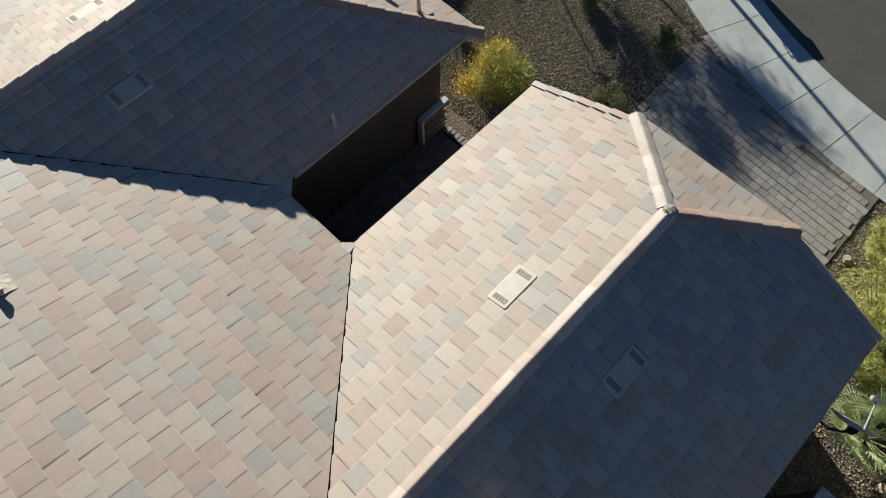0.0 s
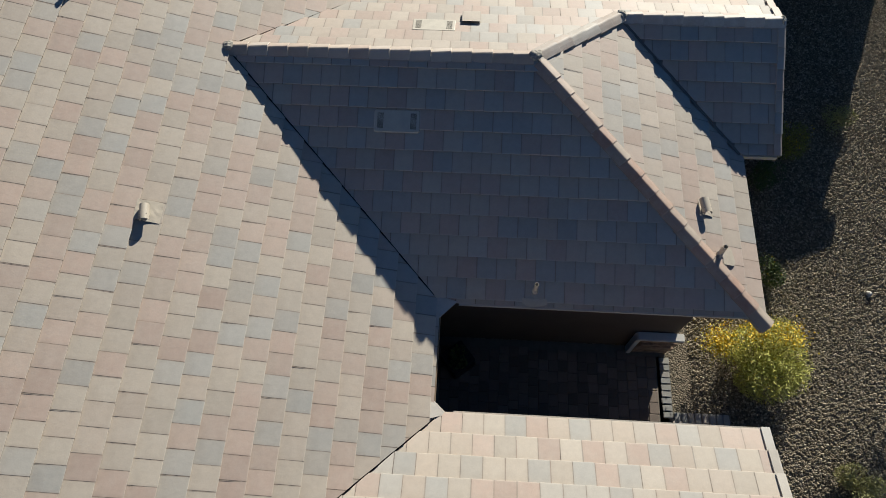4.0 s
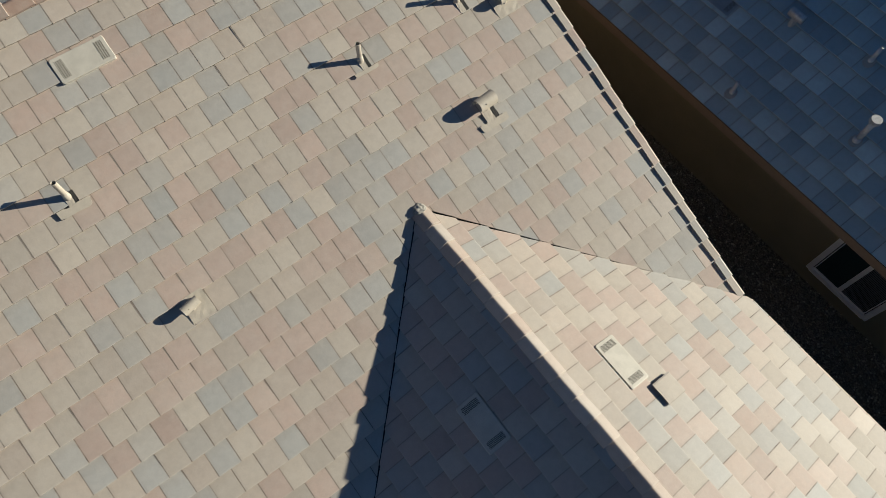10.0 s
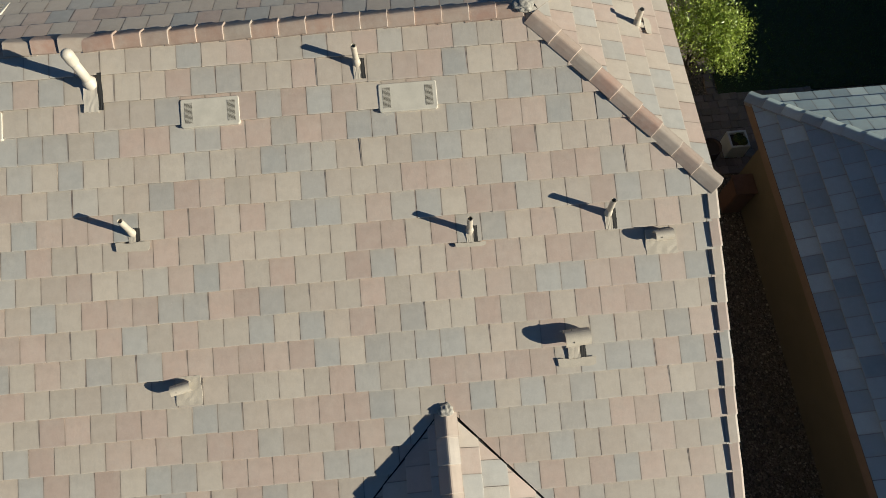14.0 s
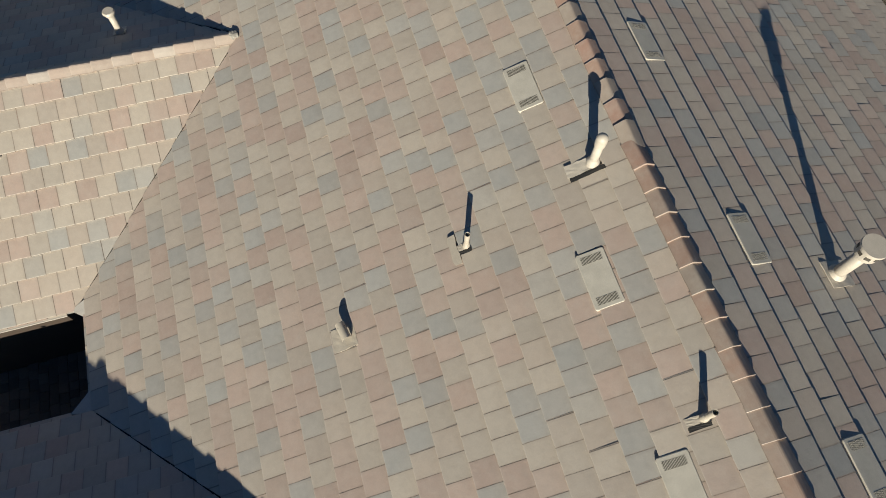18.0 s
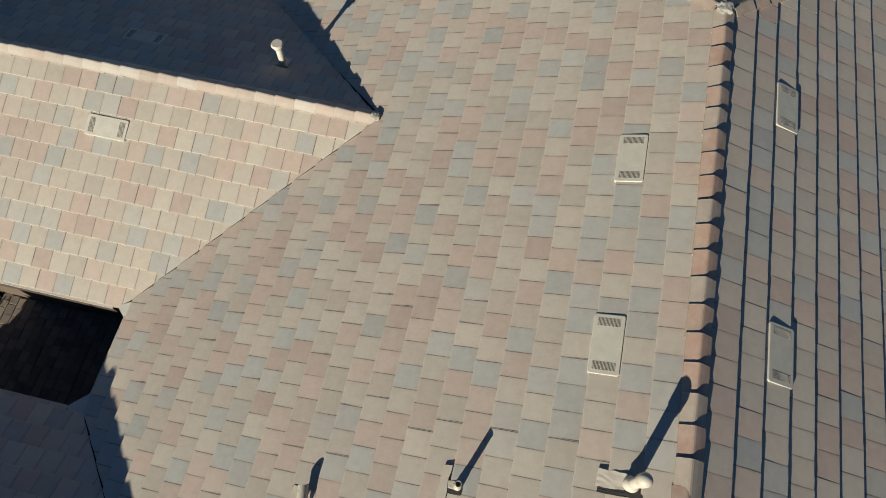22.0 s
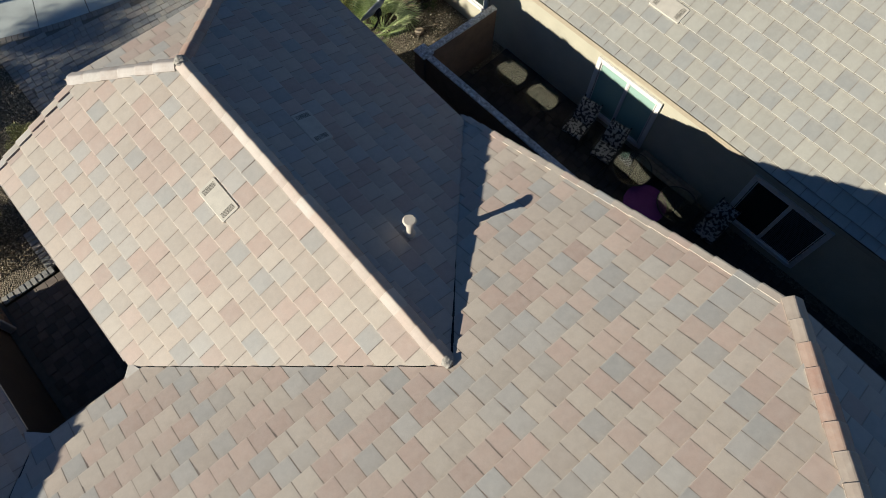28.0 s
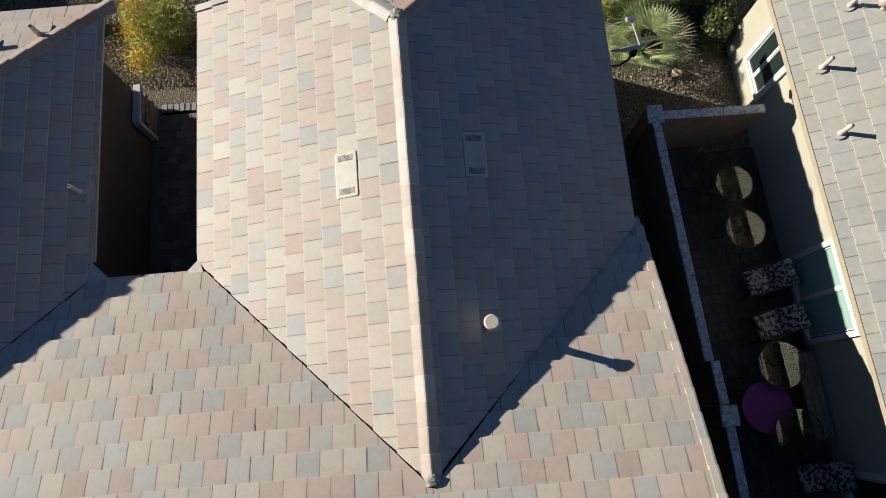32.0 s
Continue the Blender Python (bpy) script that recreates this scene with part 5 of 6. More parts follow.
def simple_pipe(m_place, h, r, cap, label, material):
    v = thing("vent_pipe", Matrix.Translation(m_place.translation), label, "vent pipe")
    bm = bmesh.new()
    add_tube(bm, (0, 0, -0.1), (0, 0, h), r, None, 16)
    part("pipe", bm, material, v, "", True)
    part("boot", tube_bm((0, 0, -0.1), (0, 0, 0.08), r * 1.9, r * 1.1, 16), material, v, "", True)
    fm = v.matrix_basis.inverted() @ m_place
    part("flashing", prism_bm([fm @ Vector((0.11 * math.cos(k * 0.3142) + 0.008 * math.sin(3 * k), -0.03 + 0.13 * math.sin(k * 0.3142), 0.012)) for k in range(20)], fm.to_3x3() @ Vector((0, 0, 0.006))), FLASHING, v, "rounded sheet flashing")
    if cap:
        part("cap", tube_bm((0, 0, h), (0, 0, h + 0.08), r * 1.9, r * 1.8, 20), material, v, "round rain cap")
    return v


simple_pipe(west_face(-6.9, 0.77), 0.3, 0.04, False, "dark plumbing vent pipe on shaded grey tiles", ZINC)
simple_pipe(west_face(-7.64, 2.97), 0.55, 0.055, True, "grey flue pipe with a round cap on shaded tiles", ZINC)
simple_pipe(west_face(-8.78, 2.05), 0.35, 0.04, False, "dark plumbing vent pipe on shaded grey tiles", ZINC)
hv = thing("hooded_vent", Matrix.Translation(west_face(-8.45, 0.53).translation), "grey hooded roof vent on shaded tiles", "hooded vent")
part("neck", tube_bm((0, 0, -0.1), (0, 0, 0.16), 0.06, None, 16), ZINC, hv)
part("hood", tube_bm((-0.03, -0.16, 0.2), (-0.03, 0.16, 0.2), 0.09, None, 18), ZINC, hv, "rounded hood", True)
low_vent(vent_seat(west_face(-8.03, -0.85, -0.012)), "grey low-profile vent with two grilles on shaded tiles", plain("grey_vent_paint", (0.27, 0.31, 0.33), 0.5))
pillar = thing("utility_box", (-6.75, -4.85, 0), "brown metal utility box against the wall", "utility box")
part("box", box_bm((-0.2, -0.22, 0.0), (0.22, 0.22, 0.9), 0.02), plain("brown_metal", (0.22, 0.13, 0.08), 0.5), pillar)
part("lid", box_bm((-0.22, -0.24, 0.9), (0.24, 0.24, 0.94), 0.01), plain("dark_brown_metal", (0.15, 0.09, 0.06), 0.5), pillar)
planter = thing("planter", (-7.14, -6.23, 0), "pale square planter filled with low green plants", "planter")
for lo, hi in (((-0.22, -0.22, 0), (0.22, -0.17, 0.5)), ((-0.22, 0.17, 0), (0.22, 0.22, 0.5)), ((-0.22, -0.17, 0), (-0.17, 0.17, 0.5)), ((0.17, -0.17, 0), (0.22, 0.17, 0.5))):
    part("side", box_bm(lo, hi, 0.006), CONCRETE, planter)
part("soil", box_bm((-0.17, -0.17, 0.02), (0.17, 0.17, 0.42)), SOIL, planter, "dark soil")
tub = thing("plant_pot", (-6.5, -6.1, 0), "dark brown round plant pot on pavers", "plant pot")
bm = bmesh.new()
ring_tube(bm, 0.23, 0.02, 0.0, 0.48, 28)
part("pot", bm, plain("dark_brown_clay", (0.08, 0.05, 0.035), 0.6), tub, "", True)
part("soil", tube_bm((0, 0, 0.3), (0, 0, 0.4), 0.205, None, 24), SOIL, tub)

# the house beyond the block wall
EM = Matrix.Translation((17.48, 3.0, 0)) @ Matrix.Rotation(0.055, 4, "Z")
east = thing("neighbour_house", EM, "pale-tiled neighbouring house with sand stucco walls", "house")
RE, EE, EZ, EF = 6.5, -0.37, 2.80, 6.28
lay_slope("roof_slope", east, (EE + RE, 0, EZ + K * RE), (0, 1), (-1, 0), [[(-15, 0), (EF - RE, 0), (EF, RE), (-15, RE)]], TILE_EAST, phase_u=0.1, phase_s=0.38, near=(-6, 6, 3.2, 7.2), most=280, label="sunlit slope of pale grey-tan tiles")
lay_slope("roof_slope", east, (EE + RE, EF - RE, EZ + K * RE), (1, 0), (0, 1), [[(0, 0), (-RE, RE), (RE, RE)]], TILE_EAST, phase_s=0.4, label="front slope of pale tiles")
lay_slope("roof_slope", east, (EE + RE, 0, EZ + K * RE), (0, -1), (1, 0), [[(15, 0), (-(EF - RE), 0), (-EF, RE), (15, RE)]], TILE_EAST, label="far slope of pale tiles")
cap_line("hip", east, (EE - 0.03, EF + 0.03, EZ), (EE + RE, EF - RE, EZ + K * RE), K / math.sqrt(2), material=TILE_EAST, label="pale hip caps")
cap_line("ridge", east, (EE + RE, EF - RE, EZ + K * RE), (EE + RE, -15, EZ + K * RE), K, material=TILE_EAST)
part("wall", box_bm((0, -15, 0), (0.2, EF - 0.4, 2.72)), STUCCO_EAST, east)
part("wall", box_bm((0.2, EF - 0.6, 0), (12, EF - 0.4, 2.72)), STUCCO_EAST, east)
part("fascia", box_bm((EE, -15, EZ - 0.16), (EE + 0.03, EF, EZ - 0.03)), FASCIA_TAN, east, "tan painted fascia")
part("fascia", box_bm((EE + 0.03, EF - 0.03, EZ - 0.16), (12, EF, EZ - 0.03)), FASCIA_TAN, east, "tan painted fascia")
part("soffit", box_bm((EE + 0.03, -15, EZ - 0.1), (0.05, EF - 0.05, EZ - 0.07)), FASCIA_TAN, east)
window(east, (0, -0.32, 0.40), 1.62, 1.6, (-1, 0), 2)
window(east, (0, 4.57, 0.85), 0.85, 1.3, (-1, 0), 0)
window(east, (0, -4.68, 0.42), 1.72, 1.6, (-1, 0), 1)
window(east, (0, -9.75, 0.75), 1.45, 1.35, (-1, 0), 1)
box = part("conduit_box", box_bm((-0.12, 5.95, 0.1), (0, 6.12, 0.45), 0.01), TRIM, east, "grey outlet box on the wall")
part("conduit_box", box_bm((-0.1, 5.47, 0.22), (0, 5.63, 0.45), 0.01), ZINC, east, "small metal box on the wall")


def east_face(x, y, lift=0.05):
    """A place on the pale roof, from its plan place in the world."""
    p = EM.inverted() @ Vector((x, y, 0))
    d = Vector((-1, 0, -K)).normalized()
    lev = Vector((0, -1, 0))
    up = lev.cross(-d)
    if up.z < 0:
        lev, up = -lev, -up
    return EM @ Matrix.Translation(Vector((p.x, p.y, EZ + K * (p.x - EE))) + up * lift) @ Matrix((lev, -d, up)).transposed().to_4x4()


PINKPIPE = plain("pinkish_pipe_paint", (0.55, 0.475, 0.41), 0.6, vary=0.1)
for x, y in ((17.36, 6.6), (17.42, 5.3), (17.95, 7.65)):
    simple_pipe(east_face(x, y), 0.36, 0.04, False, "pinkish plumbing vent pipe on sunlit pale tiles", PINKPIPE)
hv = thing("hooded_vent", Matrix.Translation(east_face(18.42, 7.45).translation), "pinkish hooded roof vent on sunlit pale tiles", "hooded vent")
part("neck", tube_bm((0, 0, -0.1), (0, 0, 0.12), 0.06, None, 16), PINKPIPE, hv)
part("hood", tube_bm((0.12, 0.0, 0.16), (-0.16, 0.04, 0.16), 0.09, None, 18), PINKPIPE, hv, "rounded hood", True)
simple_pipe(east_face(17.75, -5.4), 0.3, 0.04, False, "plumbing vent pipe on shaded tiles", ZINC)
tagged(copy_thing(vent0, vent_seat(east_face(18.49, 2.98, -0.003))), "beige low-profile vent with two grilles on pale tiles")
tagged(copy_thing(vent0, vent_seat(east_face(18.64, -2.9, -0.003))), "beige low-profile vent with two grilles on pale tiles")

# ---- the side court between the houses ----
BLOCK = plain("brown_block_wall", (0.20, 0.145, 0.11), 0.9, scale=4, vary=0.15, grain=40, relief=0.6)
COPING = plain("whitened_coping", (0.56, 0.58, 0.58), 0.9, scale=16, vary=0.55, grain=45, relief=0.6)


def block_wall(name, p0, p1, h, t=0.15, label="", cap_len=0.4):
    p0, p1 = Vector((*p0, 0)), Vector((*p1, 0))
    d = p1 - p0
    x = d.normalized()
    n = Vector((-x.y, x.x, 0))
    m = Matrix.Translation(p0) @ Matrix((x, n, Vector((0, 0, 1)))).transposed().to_4x4()
    w = tagged(part(name, box_bm((0, -t / 2, 0), (d.length, t / 2, h - 0.05), 0, m), BLOCK), label, "garden wall", kind="structure")
    c = max(1, round(d.length / cap_len))
    for i in range(c):
        a, b = d.length * i / c, d.length * (i + 1) / c
        part("coping", box_bm((a + 0.004, -t / 2 - 0.01 + rnd.uniform(-0.004, 0.004), h - 0.05), (b - 0.004, t / 2 + 0.01, h + rnd.uniform(-0.003, 0.003)), 0.008, m), COPING, w)
    return w


block_wall("wall_side", (14.62, 6.38), (14.86, 1.55), 1.78, label="brown block wall with pale weathered coping")
block_wall("wall_step", (15.0, 1.55), (15.05, 0.75), 1.66, label="lower run of brown block wall")
block_wall("wall_back", (15.08, 0.35), (15.3, -6.5), 1.66, label="brown block wall with pale weathered coping")
block_wall("wall_front", (14.72, 6.48), (16.86, 6.45), 1.74, label="brown block wall joining the stucco house")
for x, y, h in ((14.62, 6.50, 1.80), (15.06, 0.55, 1.78)):
    p = tagged(part("pillar", box_bm((x - 0.14, y - 0.17, 0), (x + 0.14, y + 0.17, h - 0.05)), BLOCK), "block wall pillar with a pale cap", "pillar", kind="structure")
    part("cap", box_bm((x - 0.16, y - 0.19, h - 0.05), (x + 0.16, y + 0.19, h), 0.01), COPING, p)
lay_pavers("patio_paving", "pavers in the side court, darkened in colour for its shade", lambda x, y: 14.8 < x < 17.6 and -6 < y < 6.3, 14.6, 17.8, -6, 6.4, 0.0, 0.05, lambda x, y: 0 < y < 6, 200, PATIO_PAVER)

IRON = plain("black_iron", (0.02, 0.02, 0.02), 0.45, vary=0.1)
TABLETOP, _t, _p = nodes_of("table_glass")
_p.inputs["Base Color"].default_value = (0.75, 0.80, 0.75, 1)
_p.inputs["Roughness"].default_value = 0.02
_p.inputs["IOR"].default_value = 1.6
_p.inputs["Transmission Weight"].default_value = 1.0


def bistro_table(x, y, r, h=0.72):
    t = thing("bistro_table", (x, y, 0.05), "round glass-topped patio table with black iron legs in shade", "table", "patio tables")
    bm = tube_bm((0, 0, h - 0.02), (0, 0, h), r, None, 36)
    bmesh.ops.recalc_face_normals(bm, faces=bm.faces[:])
    part("tabletop", bm, TABLETOP, t, "round clear glass tabletop")
    bm = bmesh.new()
    for k in range(36):
        a, b = 2 * math.pi * k / 36, 2 * math.pi * (k + 1) / 36
        add_tube(bm, (math.cos(a) * r, math.sin(a) * r, h - 0.012), (math.cos(b) * r, math.sin(b) * r, h - 0.012), 0.014, None, 6, False)
    part("rim", bm, IRON, t)
    part("column", tube_bm((0, 0, 0.25), (0, 0, h - 0.02), 0.02, None, 10), IRON, t)
    for k in range(3):
        a = 2 * math.pi * k / 3 + 0.4
        bm = bmesh.new()
        add_tube(bm, (0, 0, 0.35), (math.cos(a) * 0.2, math.sin(a) * 0.2, 0.22), 0.013, None, 8)
        add_tube(bm, (math.cos(a) * 0.2, math.sin(a) * 0.2, 0.22), (math.cos(a) * 0.3, math.sin(a) * 0.3, 0.0), 0.013, None, 8)
        part("leg", bm, IRON, t)
    return t


bistro_table(16.40, 5.22, 0.39)
bistro_table(16.46, 4.21, 0.41)
bistro_table(16.66, 1.39, 0.46)
bistro_table(16.74, 0.08, 0.46)


def floral():
    m, t, p = nodes_of("black_white_floral_cloth")
    a = ramp(t, world_noise(t, 16, 2, 0.5), [(0.47, (0.03, 0.03, 0.035)), (0.52, (0.34, 0.33, 0.31))])
    t.links.new(a, p.inputs["Base Color"])
    p.inputs["Roughness"].default_value = 0.9
    return m


FLORAL = floral()


def cushion_bm(w, d, h, m=None):
    bm = bmesh.new()
    add_box(bm, (-w / 2, -d / 2, 0), (w / 2, d / 2, h))
    bmesh.ops.subdivide_edges(bm, edges=bm.edges[:], cuts=4, use_grid_fill=True)
    for v in bm.verts:
        e = max(abs(v.co.x) / (w / 2), abs(v.co.y) / (d / 2))
        v.co.z = h / 2 + (v.co.z - h / 2) * (1 - 0.45 * max(0, e - 0.4))
        if m is not None:
            v.co = m @ v.co
    return bm


def patio_chair(x, y, turn):
    c = thing("patio_chair", (x, y, 0.05, 0, 0, turn), "black iron patio chair with black-and-white floral cushions", "chair", "patio chairs")
    part("seat_cushion", cushion_bm(0.52, 0.5, 0.1, pose(0, 0, 0.38)), FLORAL, c, "floral seat cushion", True)
    part("back_cushion", cushion_bm(0.52, 0.6, 0.1, pose(0, -0.42, 0.66, -58)), FLORAL, c, "floral back cushion", True)
    part("seat", box_bm((-0.25, -0.25, 0.34), (0.25, 0.25, 0.375), 0.01), IRON, c)
    for sx in (-1, 1):
        for sy in (-1, 1):
            part("leg", tube_bm((sx * 0.23, sy * 0.23, 0.35), (sx * 0.26, sy * 0.28, 0), 0.014, None, 8), IRON, c)
        bm = bmesh.new()
        add_tube(bm, (sx * 0.28, -0.3, 0.6), (sx * 0.28, 0.2, 0.58), 0.016, None, 8)
        add_tube(bm, (sx * 0.28, 0.2, 0.58), (sx * 0.25, 0.24, 0.35), 0.014, None, 8)
        part("armrest", bm, IRON, c)
        part("back_post", tube_bm((sx * 0.23, -0.24, 0.35), (sx * 0.24, -0.6, 0.95), 0.014, None, 8), IRON, c)
    return c


patio_chair(16.64, 3.13, 100)
patio_chair(16.68, 2.2, 102)
patio_chair(16.95, -0.8, 92)
PURPLE = plain("purple_cloth", (0.16, 0.035, 0.17), 0.85, vary=0.1)
pouf = thing("round_table", (16.28, 0.60, 0.05), "round purple-covered patio table in shade", "table")
part("tabletop", tube_bm((0, 0, 0.52), (0, 0, 0.58), 0.5, 0.5, 40), PURPLE, pouf)
part("skirt", tube_bm((0, 0, 0.40), (0, 0, 0.52), 0.47, 0.49, 40), PURPLE, pouf)
part("base", tube_bm((0, 0, 0), (0, 0, 0.4), 0.2, 0.08, 20), IRON, pouf)
bench = thing("bench", (17.32, 0.75, 0.05, 0, 0, 3), "weathered wooden bench along the stucco wall", "bench")
WOOD = plain("grey_wood", (0.20, 0.17, 0.13), 0.8, scale=12, vary=0.3)
for i in range(3):
    part("plank", box_bm((-0.2 + i * 0.135, -0.85, 0.42), (-0.075 + i * 0.135, 0.85, 0.455), 0.006), WOOD, bench)
for s in (-1, 1):
    part("leg", box_bm((-0.18, s * 0.7 - 0.04, 0), (0.18, s * 0.7 + 0.04, 0.42), 0.006), WOOD, bench)
urn = thing("striped_pot", (16.55, -2.75, 0.05), "small blue-and-white striped pot in shade", "pot")
for i, (r0, r1) in enumerate(((0.10, 0.15), (0.15, 0.17), (0.17, 0.165), (0.165, 0.13), (0.13, 0.10))):
    part("band", tube_bm((0, 0, i * 0.07), (0, 0, i * 0.07 + 0.07), r0, r1, 24), TRIM if i % 2 else plain("blue_glaze", (0.08, 0.10, 0.25), 0.3), urn)

# satellite dish on a post
DISH = plain("grey_dish_paint", (0.42, 0.45, 0.47), 0.4, vary=0.05, relief=0)
dish = thing("satellite_dish", (13.62, 7.24, 2.52), "grey satellite dish on a dark arm fixed to the eave", "satellite dish")
part("foot", box_bm((-0.02, -0.10, -0.09), (0.015, 0.10, 0.09), 0.008), IRON, dish, "black mounting plate")
for a, b in (((0.0, 0, 0), (0.22, 0.05, -0.10)), ((0.22, 0.05, -0.10), (0.40, 0.12, -0.02)), ((0.40, 0.12, -0.02), (0.45, 0.16, 0.16))):
    part("mast", tube_bm(a, b, 0.024, None, 14), IRON, dish, "", True)
part("bracket", box_bm((0.38, 0.10, 0.08), (0.50, 0.21, 0.28), 0.015), IRON, dish, "black bracket behind the reflector")
bm = bmesh.new()
rings = []
dm = Matrix.Translation((0.43, 0.20, 0.20)) @ Matrix.Rotation(radians(11), 4, "Z") @ Matrix.Rotation(radians(-64), 4, "X")
for s, off in ((1, 0.0), (1, -0.012)):
    for k in range(7):
        r = 0.40 * k / 6
        rings.append([bm.verts.new(dm @ Vector((r * math.cos(2 * math.pi * i / 36) * 1.06, r * math.sin(2 * math.pi * i / 36) * 0.92, 0.55 * r * r + off))) for i in range(36)])
for base in (0, 7):
    for a, b in zip(rings[base:base + 6], rings[base + 1:base + 7]):
        for i in range(36):
            f = (a[i], a[(i + 1) % 36], b[(i + 1) % 36], b[i])
            bm.faces.new(f if base == 0 else f[::-1])
for i in range(36):
    bm.faces.new((rings[6][i], rings[6][(i + 1) % 36], rings[13][(i + 1) % 36], rings[13][i]))
bmesh.ops.remove_doubles(bm, verts=bm.verts[:], dist=0.0005)
part("reflector", bm, DISH, dish, "shallow round reflector", True)
part("feed_arm", tube_bm(dm @ Vector((0, -0.38, 0.05)), dm @ Vector((0.0, -0.2, 0.55)), 0.016, None, 10), DISH, dish)
part("feed_horn", box_bm((-0.09, -0.25, 0.52), (0.09, -0.13, 0.60), 0.01, dm), DISH, dish, "boxy receiver head")
# ---- plants ----
def leaf_material(name, stops, rough=0.6):
    m, t, p = nodes_of(name)
    g = t.nodes.new("ShaderNodeNewGeometry")
    c = ramp(t, g.outputs["Random Per Island"], stops)
    t.links.new(c, p.inputs["Base Color"])
    p.inputs["Roughness"].default_value = rough
    p.inputs["Subsurface Weight"].default_value = 0.0
    return m


OLIVE = leaf_material("olive_leaf", [(0, (0.15, 0.16, 0.035)), (0.5, (0.27, 0.275, 0.055)), (1, (0.40, 0.38, 0.085))])
FLOWER = leaf_material("yellow_flower", [(0, (0.68, 0.45, 0.015)), (1, (0.88, 0.66, 0.03))])
SAGE = leaf_material("sage_leaf", [(0, (0.28, 0.285, 0.11)), (0.6, (0.45, 0.44, 0.18)), (1, (0.60, 0.56, 0.26))])
GREEN = leaf_material("green_leaf", [(0, (0.041, 0.071, 0.018)), (0.5, (0.088, 0.130, 0.035)), (1, (0.165, 0.212, 0.059))])
BRIGHT = leaf_material("bright_leaf", [(0, (0.270, 0.319, 0.076)), (0.5, (0.491, 0.519, 0.142)), (1, (0.761, 0.743, 0.261))])
FROND = leaf_material("palm_frond", [(0, (0.236, 0.307, 0.118)), (0.5, (0.401, 0.484, 0.212)), (1, (0.614, 0.661, 0.354))], 0.45)
VIVID = leaf_material("vivid_leaf", [(0, (0.15, 0.21, 0.03)), (0.5, (0.33, 0.43, 0.06)), (1, (0.50, 0.60, 0.12))], 0.4)
YELLOWISH = leaf_material("yellow_green_leaf", [(0, (0.324, 0.336, 0.067)), (0.5, (0.540, 0.543, 0.123)), (1, (0.744, 0.708, 0.209))])
DRY = leaf_material("dry_frond", [(0, (0.16, 0.12, 0.07)), (1, (0.30, 0.24, 0.15))])
LEAFY = leaf_material("leafy_green", [(0, (0.035, 0.055, 0.014)), (0.5, (0.075, 0.10, 0.028)), (1, (0.15, 0.18, 0.055))], 0.45)
PALE_ROCK = plain("tan_rock", (0.42, 0.34, 0.26), 0.85, scale=6, vary=0.25, relief=0.6)
REED = plain("green_stem", (0.30, 0.31, 0.12), 0.6, scale=20, vary=0.3)
BARK = plain("bark", (0.10, 0.08, 0.06), 0.9, scale=20, vary=0.3)


def leaves(name, centres, size, material, parent, seed, aspect=2.2, label="", up=0.2, spread=None):
    """Many small pointed leaves as one mesh, round the given points."""
    r = np.random.default_rng(seed)
    n = len(centres)
    c = np.asarray(centres, float)
    d = r.normal(size=(n, 3))
    d[:, 2] += up
    if spread is not None:
        d += spread
    d /= np.linalg.norm(d, axis=1, keepdims=True)
    s = np.cross(d, r.normal(size=(n, 3)))
    s /= np.linalg.norm(s, axis=1, keepdims=True)
    L = (size * r.uniform(0.6, 1.3, n))[:, None]
    w = L / aspect
    v = np.stack([c - d * L / 2, c + s * w / 2, c + d * L / 2, c - s * w / 2], 1).reshape(-1, 3)
    v[:, 2] = np.maximum(v[:, 2], 0.01)
    f = np.arange(4 * n).reshape(-1, 4)
    me = bpy.data.meshes.new(name)
    me.from_pydata(v.tolist(), [], f.tolist())
    return link_mesh(name, me, material, parent, label)


def crown_points(n, rx, ry, rz, cz, seed, hollow=0.45, lumps=7):
    """Points in an uneven crown: in a handful of lumps round its middle, thinner inside."""
    r = np.random.default_rng(seed)
    mid = r.normal(size=(lumps, 3))
    mid /= np.linalg.norm(mid, axis=1, keepdims=True)
    mid *= r.uniform(0.3, 0.75, (lumps, 1))
    pick = r.integers(0, lumps, n)
    d = r.normal(size=(n, 3))
    d /= np.linalg.norm(d, axis=1, keepdims=True)
    rad = r.uniform(hollow, 1.0, (n, 1)) ** 0.6 * r.uniform(0.32, 0.62, (lumps, 1))[pick]
    p = mid[pick] + d * rad
    p *= np.array([rx, ry, rz])
    p[:, 2] += cz
    return p[p[:, 2] > 0.02]


